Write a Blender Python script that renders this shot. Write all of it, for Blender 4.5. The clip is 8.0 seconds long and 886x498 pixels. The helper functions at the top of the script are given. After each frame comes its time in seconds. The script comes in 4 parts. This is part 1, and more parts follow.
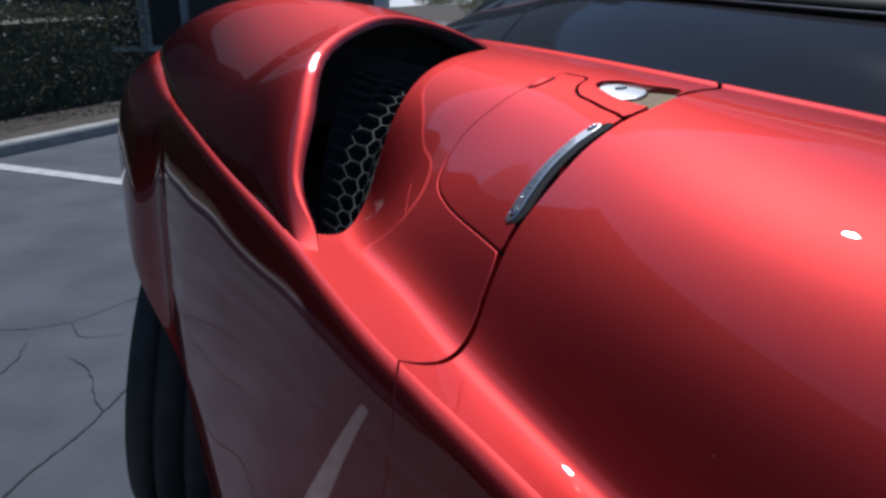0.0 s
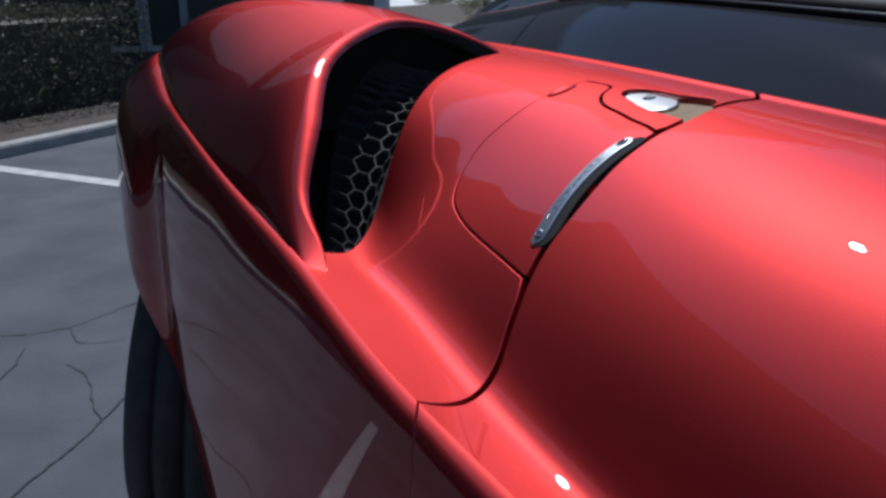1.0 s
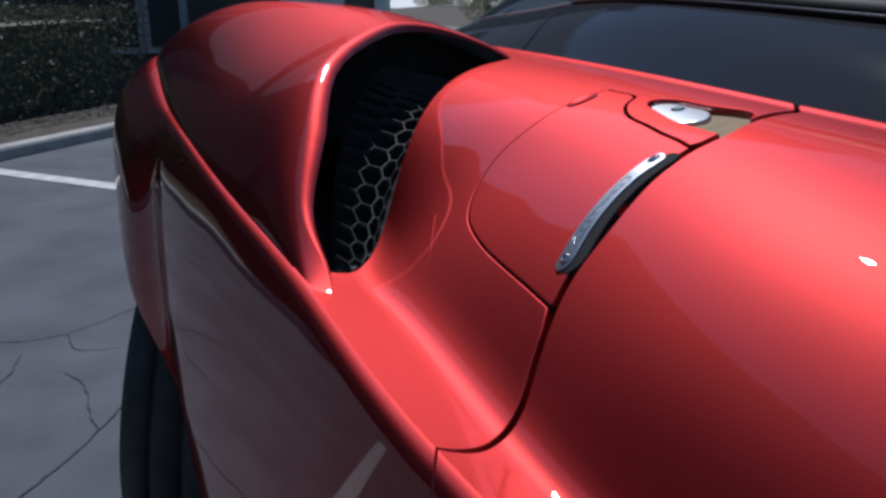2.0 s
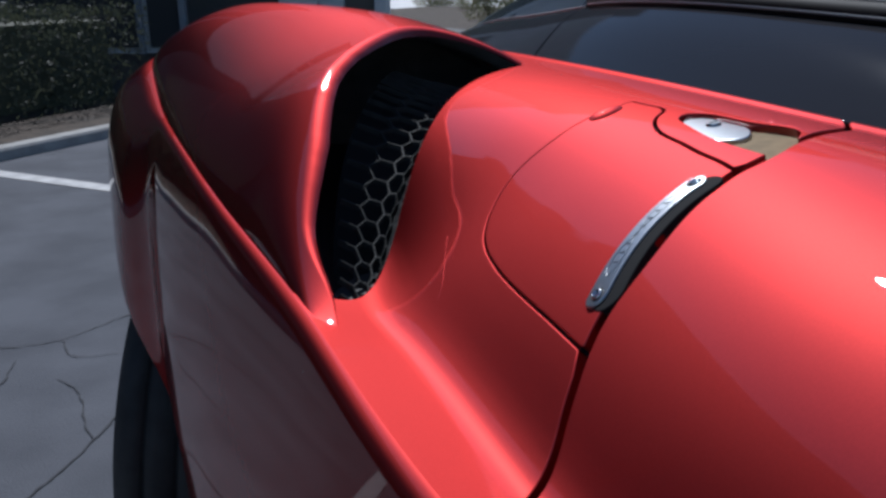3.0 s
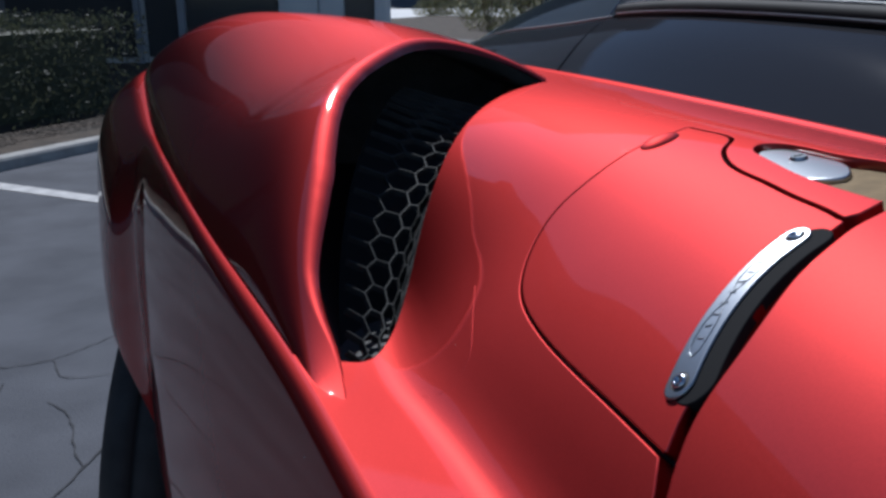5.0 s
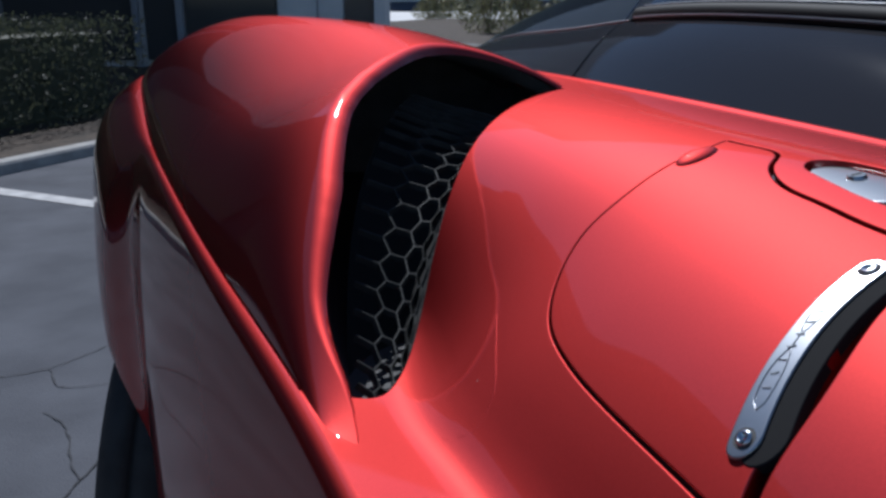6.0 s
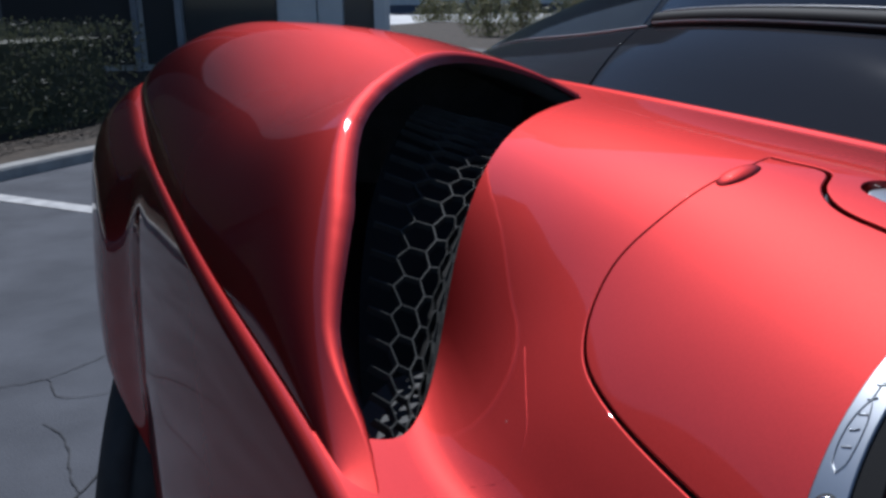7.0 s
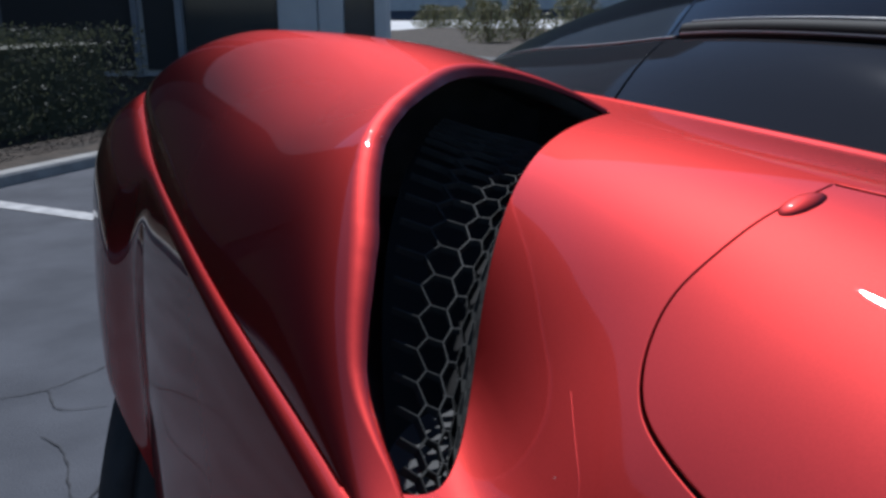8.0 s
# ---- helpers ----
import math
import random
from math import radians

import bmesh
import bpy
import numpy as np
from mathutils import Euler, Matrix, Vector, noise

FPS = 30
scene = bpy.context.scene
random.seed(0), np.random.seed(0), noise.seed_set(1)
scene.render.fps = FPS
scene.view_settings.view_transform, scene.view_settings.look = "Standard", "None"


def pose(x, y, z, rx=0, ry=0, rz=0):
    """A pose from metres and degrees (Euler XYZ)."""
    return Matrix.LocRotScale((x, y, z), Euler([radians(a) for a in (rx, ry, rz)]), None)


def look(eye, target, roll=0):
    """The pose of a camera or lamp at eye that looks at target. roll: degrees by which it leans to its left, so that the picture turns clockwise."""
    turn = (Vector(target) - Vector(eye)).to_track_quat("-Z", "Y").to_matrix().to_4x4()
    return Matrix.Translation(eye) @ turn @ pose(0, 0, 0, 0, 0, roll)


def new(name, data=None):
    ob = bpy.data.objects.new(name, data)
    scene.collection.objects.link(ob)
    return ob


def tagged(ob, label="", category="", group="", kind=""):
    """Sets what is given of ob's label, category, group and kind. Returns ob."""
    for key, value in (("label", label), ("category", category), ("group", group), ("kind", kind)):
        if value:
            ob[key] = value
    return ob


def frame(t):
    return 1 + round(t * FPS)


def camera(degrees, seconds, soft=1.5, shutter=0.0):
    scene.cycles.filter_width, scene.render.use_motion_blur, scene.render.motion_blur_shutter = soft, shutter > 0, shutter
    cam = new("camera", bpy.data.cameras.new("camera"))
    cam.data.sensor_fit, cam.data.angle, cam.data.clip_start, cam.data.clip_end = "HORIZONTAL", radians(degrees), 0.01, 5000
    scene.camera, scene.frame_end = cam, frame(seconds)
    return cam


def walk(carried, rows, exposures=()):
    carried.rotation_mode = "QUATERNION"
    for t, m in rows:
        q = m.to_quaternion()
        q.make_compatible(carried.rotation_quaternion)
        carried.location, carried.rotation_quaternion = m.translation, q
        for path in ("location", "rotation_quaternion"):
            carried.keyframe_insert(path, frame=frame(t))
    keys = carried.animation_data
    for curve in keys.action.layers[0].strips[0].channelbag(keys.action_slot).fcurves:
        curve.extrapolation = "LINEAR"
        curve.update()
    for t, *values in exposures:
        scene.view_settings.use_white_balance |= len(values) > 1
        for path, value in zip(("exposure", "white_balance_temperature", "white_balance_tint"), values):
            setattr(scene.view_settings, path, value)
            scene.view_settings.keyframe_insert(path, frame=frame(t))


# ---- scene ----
cam = camera(54.8, 8.0, soft=3.0)
PATH = [
    (0, (-0.014, -0.012, 1.056), (0.028, 1.891, 0.444), -0.5),
    (0.5, (-0.019, 0.009, 1.056), (0.023, 1.912, 0.443), -0.6),
    (1, (-0.024, 0.03, 1.058), (0.018, 1.934, 0.444), -0.6),
    (1.5, (-0.028, 0.049, 1.058), (0.014, 1.952, 0.447), -0.6),
    (3, (-0.04, 0.117, 1.06), (0.005, 2.021, 0.451), -0.4),
    (3.5, (-0.042, 0.14, 1.06), (0.003, 2.045, 0.453), -0.4),
    (4, (-0.044, 0.158, 1.06), (0.001, 2.065, 0.457), -0.3),
    (4.5, (-0.048, 0.181, 1.058), (-0.002, 2.09, 0.463), -0.3),
    (6, (-0.062, 0.245, 1.057), (-0.013, 2.157, 0.474), -0.4),
    (6.5, (-0.066, 0.261, 1.057), (-0.018, 2.175, 0.477), -0.5),
    (7, (-0.072, 0.279, 1.059), (-0.023, 2.194, 0.482), -0.6),
    (7.5, (-0.08, 0.297, 1.061), (-0.029, 2.213, 0.488), -0.6),
    (8, (-0.088, 0.316, 1.062), (-0.037, 2.234, 0.497), -0.5),
]
walk(cam, [(t, look(eye, target, roll)) for t, eye, target, roll in PATH], [(0.0, 0.12, 5700, 10), (8.0, 0.12, 5700, 10)])

# ---- world, sun ----
SUN = Vector((-0.085, 0.69, 0.72)).normalized()      # towards the sun: ahead, high
world = bpy.data.worlds.new("world")
scene.world = world
world.use_nodes = True
wn = world.node_tree.nodes
sky = wn.new("ShaderNodeTexSky")
sky.sky_type = "NISHITA"
sky.sun_disc = False
sky.dust_density = 0.05
sky.ozone_density = 2.5
sky.sun_elevation = math.asin(SUN.z)
sky.sun_rotation = math.atan2(SUN.x, SUN.y)
wn["Background"].inputs["Strength"].default_value = 0.052
world.node_tree.links.new(sky.outputs[0], wn["Background"].inputs[0])
sun_data = bpy.data.lights.new("sun", "SUN")
sun_data.energy = 3.8
sun_data.angle = radians(0.53)
sun_data.color = (1.0, 0.96, 0.91)
sun = new("sun", sun_data)
sun.matrix_world = look(SUN * 30, (0, 0, 0))


# ---- materials ----
def material(name, colour, rough=0.5, metal=0.0, coat=0.0, coat_rough=0.03):
    m = bpy.data.materials.new(name)
    m.use_nodes = True
    b = m.node_tree.nodes["Principled BSDF"]
    b.inputs["Base Color"].default_value = (*colour, 1)
    b.inputs["Roughness"].default_value = rough
    b.inputs["Metallic"].default_value = metal
    b.inputs["Coat Weight"].default_value = coat
    b.inputs["Coat Roughness"].default_value = coat_rough
    return m


def tools(m):
    nt = m.node_tree
    return nt, nt.nodes, nt.links, nt.nodes["Principled BSDF"]


def vary(m, a, b, scale, detail=4.0, lo=0.35, hi=0.65, bump=0.0, bump_scale=None, rough=None):
    """Noise between two colours, with fine relief."""
    nt, nodes, links, bsdf = tools(m)
    co = nodes.new("ShaderNodeTexCoord")
    n1 = nodes.new("ShaderNodeTexNoise")
    n1.inputs["Scale"].default_value, n1.inputs["Detail"].default_value = scale, detail
    links.new(co.outputs["Object"], n1.inputs["Vector"])
    ramp = nodes.new("ShaderNodeValToRGB")
    ramp.color_ramp.elements[0].position, ramp.color_ramp.elements[0].color = lo, (*a, 1)
    ramp.color_ramp.elements[1].position, ramp.color_ramp.elements[1].color = hi, (*b, 1)
    links.new(n1.outputs["Fac"], ramp.inputs["Fac"])
    links.new(ramp.outputs["Color"], bsdf.inputs["Base Color"])
    if bump:
        n2 = nodes.new("ShaderNodeTexNoise")
        n2.inputs["Scale"].default_value, n2.inputs["Detail"].default_value = bump_scale or scale * 8, 3.0
        links.new(co.outputs["Object"], n2.inputs["Vector"])
        bp = nodes.new("ShaderNodeBump")
        bp.inputs["Strength"].default_value, bp.inputs["Distance"].default_value = bump, 0.01
        links.new(n2.outputs["Fac"], bp.inputs["Height"])
        links.new(bp.outputs["Normal"], bsdf.inputs["Normal"])
    if rough:
        mr = nodes.new("ShaderNodeMapRange")
        mr.inputs["To Min"].default_value, mr.inputs["To Max"].default_value = rough
        links.new(n1.outputs["Fac"], mr.inputs["Value"])
        links.new(mr.outputs["Result"], bsdf.inputs["Roughness"])
    return m


def car_paint(name, colour, rough):
    """Metallic flake under a clear coat: a broad coloured gloss, and a sharp colourless one by Fresnel."""
    m = bpy.data.materials.new(name)
    m.use_nodes = True
    nt = m.node_tree
    nodes, links = nt.nodes, nt.links
    nodes.remove(nodes["Principled BSDF"])
    co = nodes.new("ShaderNodeTexCoord")
    fine = nodes.new("ShaderNodeTexNoise")
    fine.inputs["Scale"].default_value, fine.inputs["Detail"].default_value = 900.0, 2.0
    broad = nodes.new("ShaderNodeTexNoise")
    broad.inputs["Scale"].default_value, broad.inputs["Detail"].default_value = 7.0, 3.0
    dust = nodes.new("ShaderNodeTexVoronoi")
    dust.inputs["Scale"].default_value = 55.0
    for n in (fine, broad, dust):
        links.new(co.outputs["Object"], n.inputs["Vector"])
    bump = nodes.new("ShaderNodeBump")
    bump.inputs["Strength"].default_value, bump.inputs["Distance"].default_value = 0.05, 0.0004
    links.new(fine.outputs["Fac"], bump.inputs["Height"])
    wave = nodes.new("ShaderNodeBump")
    wave.inputs["Strength"].default_value, wave.inputs["Distance"].default_value = 0.03, 0.002
    links.new(broad.outputs["Fac"], wave.inputs["Height"])
    ramp = nodes.new("ShaderNodeValToRGB")
    ramp.color_ramp.elements[0].position, ramp.color_ramp.elements[0].color = 0.3, (*[c * 0.92 for c in colour], 1)
    ramp.color_ramp.elements[1].position, ramp.color_ramp.elements[1].color = 0.7, (*[c * 1.06 for c in colour], 1)
    links.new(fine.outputs["Fac"], ramp.inputs["Fac"])
    flake = nodes.new("ShaderNodeBsdfAnisotropic")
    flake.distribution = "BECKMANN"
    flake.inputs["Roughness"].default_value = rough
    links.new(ramp.outputs["Color"], flake.inputs["Color"])
    links.new(bump.outputs["Normal"], flake.inputs["Normal"])
    # a few pale grains of dust
    near = nodes.new("ShaderNodeMath")
    near.operation, near.inputs[1].default_value = "LESS_THAN", 0.035
    links.new(dust.outputs["Distance"], near.inputs[0])
    pick = nodes.new("ShaderNodeSeparateColor")
    links.new(dust.outputs["Color"], pick.inputs[0])
    some = nodes.new("ShaderNodeMath")
    some.operation, some.inputs[1].default_value = "GREATER_THAN", 0.86
    links.new(pick.outputs[0], some.inputs[0])
    grains = nodes.new("ShaderNodeMath")
    grains.operation = "MULTIPLY"
    links.new(near.outputs[0], grains.inputs[0])
    links.new(some.outputs[0], grains.inputs[1])
    faint = nodes.new("ShaderNodeMath")
    faint.operation, faint.inputs[1].default_value = "MULTIPLY", 0.35
    links.new(grains.outputs[0], faint.inputs[0])
    # pigment between the flakes
    pigment = nodes.new("ShaderNodeBsdfDiffuse")
    pigment.inputs["Color"].default_value = (0.42, 0.016, 0.022, 1)
    # flakes that lie flat, under those that lie askew
    flat = nodes.new("ShaderNodeBsdfAnisotropic")
    flat.distribution = "BECKMANN"
    flat.inputs["Roughness"].default_value = rough * 0.66
    flat.inputs["Color"].default_value = (0.38, 0.036, 0.028, 1)
    links.new(bump.outputs["Normal"], flat.inputs["Normal"])
    flakes = nodes.new("ShaderNodeMixShader")
    flakes.inputs[0].default_value = 0.22
    links.new(flake.outputs[0], flakes.inputs[1])
    links.new(flat.outputs[0], flakes.inputs[2])
    body = nodes.new("ShaderNodeMixShader")
    body.inputs[0].default_value = 0.07
    links.new(flakes.outputs[0], body.inputs[1])
    links.new(pigment.outputs[0], body.inputs[2])
    dirt = nodes.new("ShaderNodeBsdfDiffuse")
    dirt.inputs["Color"].default_value = (0.45, 0.42, 0.4, 1)
    under = nodes.new("ShaderNodeMixShader")
    links.new(faint.outputs[0], under.inputs[0])
    links.new(body.outputs[0], under.inputs[1])
    links.new(dirt.outputs[0], under.inputs[2])
    coat = nodes.new("ShaderNodeBsdfAnisotropic")
    coat.distribution = "BECKMANN"
    coat.inputs["Roughness"].default_value = 0.04
    links.new(wave.outputs["Normal"], coat.inputs["Normal"])
    fresnel = nodes.new("ShaderNodeFresnel")
    fresnel.inputs["IOR"].default_value = 1.62
    mix = nodes.new("ShaderNodeMixShader")
    links.new(fresnel.outputs[0], mix.inputs[0])
    links.new(under.outputs[0], mix.inputs[1])
    links.new(coat.outputs[0], mix.inputs[2])
    links.new(mix.outputs[0], nodes["Material Output"].inputs["Surface"])
    return m


RED = car_paint("red_metallic_paint", (0.36, 0.030, 0.0285), 0.655)
BLACK = material("black_inner", (0.09, 0.09, 0.091), 0.85)
PLASTIC = vary(material("black_plastic", (0.06, 0.06, 0.06), 0.6), (0.055, 0.057, 0.056), (0.08, 0.082, 0.08), 60, bump=0.05)
PLASTIC.node_tree.nodes["Principled BSDF"].inputs["Specular IOR Level"].default_value = 0.05
RUBBER = vary(material("tyre_rubber", (0.02, 0.02, 0.02), 0.75), (0.028, 0.028, 0.029), (0.045, 0.045, 0.046), 25, bump=0.1)
ALLOY = material("brushed_aluminium", (0.62, 0.64, 0.66), 0.3, 1.0)
CHROME = material("bright_chrome", (0.8, 0.81, 0.83), 0.12, 1.0)
TAN = vary(material("tan_leather", (0.12, 0.075, 0.03), 0.8), (0.19, 0.125, 0.05), (0.26, 0.175, 0.075), 90, bump=0.1)
PAD = material("rubber_black", (0.022, 0.022, 0.023), 0.85)
PAD.node_tree.nodes["Principled BSDF"].inputs["Specular IOR Level"].default_value = 0.1
LINING = vary(material("scoop_lining_black", (0.2, 0.2, 0.2), 0.9), (0.17, 0.17, 0.17), (0.23, 0.23, 0.23), 30)
DUCT = material("duct_black", (0.014, 0.014, 0.014), 0.95)
TINT = material("tinted_glass", (0.028, 0.028, 0.032), 0.06)
TINT.node_tree.nodes["Principled BSDF"].inputs["Specular IOR Level"].default_value = 0.15
ROOF_GLASS = material("roof_glass", (0.02, 0.021, 0.026), 0.05)
ROOF = material("gloss_black_paint", (0.01, 0.01, 0.013), 0.08, 0.0, 1.0, 0.02)
TRIM = material("matt_black_trim", (0.014, 0.014, 0.015), 0.65)
TRIM.node_tree.nodes["Principled BSDF"].inputs["Specular IOR Level"].default_value = 0.12
EDGE = material("grey_edge_trim", (0.2, 0.21, 0.23), 0.4)
ASPHALT = vary(material("asphalt", (0.12, 0.12, 0.125), 0.9), (0.086, 0.091, 0.106), (0.118, 0.124, 0.143), 3.0, 6.0, bump=0.35, bump_scale=180)
ASPHALT.node_tree.nodes["Principled BSDF"].inputs["Specular IOR Level"].default_value = 0.15
CONCRETE = vary(material("kerb_concrete", (0.5, 0.49, 0.47), 0.85), (0.27, 0.265, 0.255), (0.38, 0.375, 0.365), 8.0, 6.0, bump=0.2)
LINE = vary(material("road_paint", (0.75, 0.75, 0.74), 0.7), (0.36, 0.36, 0.37), (0.52, 0.52, 0.52), 14, 6.0, bump=0.2)
LEAF = vary(material("hedge_leaf", (0.03, 0.045, 0.015), 0.55), (0.06, 0.068, 0.042), (0.09, 0.10, 0.062), 6.0)


def see_through(m, amount):
    """Lets part of the light pass through a leaf."""
    nt, nodes, links, bsdf = tools(m)
    back = nodes.new("ShaderNodeBsdfTranslucent")
    links.new(bsdf.inputs["Base Color"].links[0].from_socket, back.inputs["Color"])
    mix = nodes.new("ShaderNodeMixShader")
    mix.inputs[0].default_value = amount
    links.new(bsdf.outputs[0], mix.inputs[1])
    links.new(back.outputs[0], mix.inputs[2])
    links.new(mix.outputs[0], nodes["Material Output"].inputs["Surface"])


see_through(LEAF, 0.3)
WALL = vary(material("pale_wall", (0.5, 0.5, 0.5), 0.8), (0.74, 0.74, 0.75), (0.82, 0.82, 0.82), 2.0, bump=0.1)
DARKWALL = vary(material("dark_render", (0.06, 0.06, 0.065), 0.8), (0.09, 0.09, 0.095), (0.13, 0.13, 0.135), 1.5, bump=0.1)
WINDOW = material("dark_window", (0.08, 0.081, 0.083), 0.1)
POST = vary(material("grey_post", (0.3, 0.32, 0.36), 0.5), (0.26, 0.28, 0.32), (0.34, 0.36, 0.40), 5.0)


# ---- building tools ----
def spline(ks, vs):
    """Natural cubic spline through (ks, vs), straight beyond its ends."""
    n = len(ks)
    ks, vs = np.array(ks, float), np.array(vs, float)
    h = np.diff(ks)
    a, b = np.eye(n), np.zeros(n)
    for i in range(1, n - 1):
        a[i, i - 1], a[i, i], a[i, i + 1] = h[i - 1], 2 * (h[i - 1] + h[i]), h[i]
        b[i] = 6 * ((vs[i + 1] - vs[i]) / h[i] - (vs[i] - vs[i - 1]) / h[i - 1])
    m = np.linalg.solve(a, b)
    d0 = (vs[1] - vs[0]) / h[0] - h[0] * m[1] / 6
    d1 = (vs[-1] - vs[-2]) / h[-1] + h[-1] * m[-2] / 6

    def f(q):
        if q <= ks[0]:
            return vs[0] + d0 * (q - ks[0])
        if q >= ks[-1]:
            return vs[-1] + d1 * (q - ks[-1])
        i = min(int(np.searchsorted(ks, q)) - 1, n - 2)
        i = max(i, 0)
        c, e = (ks[i + 1] - q) / h[i], (q - ks[i]) / h[i]
        return c * vs[i] + e * vs[i + 1] + ((c ** 3 - c) * m[i] + (e ** 3 - e) * m[i + 1]) * h[i] ** 2 / 6
    return f


def smooth_curve(points, step):
    """A dense polyline through plane or space points."""
    pts = [Vector(p) for p in points]
    ks = [0.0]
    for a, b in zip(pts, pts[1:]):
        ks.append(ks[-1] + max((b - a).length, 1e-6))
    fs = [spline(ks, [p[j] for p in pts]) for j in range(len(pts[0]))]
    n = max(2, int(ks[-1] / step))
    return [Vector([f(ks[-1] * i / n) for f in fs]) for i in range(n + 1)]


def bezier(a, b, c, d, t):
    u = 1 - t
    return a * (u * u * u) + b * (3 * u * u * t) + c * (3 * u * t * t) + d * (t * t * t)


def empty(name, place):
    e = new(name)
    e.location = place
    return e


def link(name, mesh, mat, parent, label=""):
    ob = new(name, mesh)
    if mat:
        mesh.materials.append(mat)
    if parent:
        ob.parent = parent
        base = parent
        place = Vector(base.location)
        ob.matrix_parent_inverse = Matrix.Translation(-place)
    if label:
        ob["label"] = label
    return ob


def part(name, bm, mat, parent, label="", smooth=True):
    """Links a bmesh, in world places, as one mesh under a thing or a part."""
    me = bpy.data.meshes.new(name)
    bm.normal_update()
    bm.to_mesh(me)
    bm.free()
    if smooth:
        me.polygons.foreach_set("use_smooth", [True] * len(me.polygons))
    return link(name, me, mat, parent, label)


def from_lists(name, verts, faces, mat, parent, label="", smooth=True, normals=None):
    me = bpy.data.meshes.new(name)
    me.from_pydata([tuple(v) for v in verts], [], faces)
    me.update()
    if smooth:
        me.polygons.foreach_set("use_smooth", [True] * len(me.polygons))
    if normals:
        me.normals_split_custom_set_from_vertices([tuple(n) for n in normals])
    return link(name, me, mat, parent, label)


def box_into(bm, lo, hi, bevel=0.0, m=None):
    r = bmesh.ops.create_cube(bm, size=1.0)
    lo, hi = Vector(lo), Vector(hi)
    for v in r["verts"]:
        v.co = Vector([(lo[j] + hi[j]) / 2 + v.co[j] * (hi[j] - lo[j]) for j in range(3)])
    if bevel:
        edges = list({e for v in r["verts"] for e in v.link_edges})
        bmesh.ops.bevel(bm, geom=edges, offset=bevel, segments=2, affect="EDGES")
    if m:
        bmesh.ops.transform(bm, matrix=m, verts=list({v for v in bm.verts}))
    return bm


def frame_at(surface, u, v, flip=1):
    """Place, normal and the two tangents of a surface."""
    e = 1e-4
    p = surface(u, v)
    a = (surface(u + e, v) - surface(u - e, v)) / (2 * e)
    b = (surface(u, v + e) - surface(u, v - e)) / (2 * e)
    n = a.cross(b)
    n = n.normalized() * flip if n.length > 1e-9 else Vector((0, 0, 1))
    return p, n, a, b


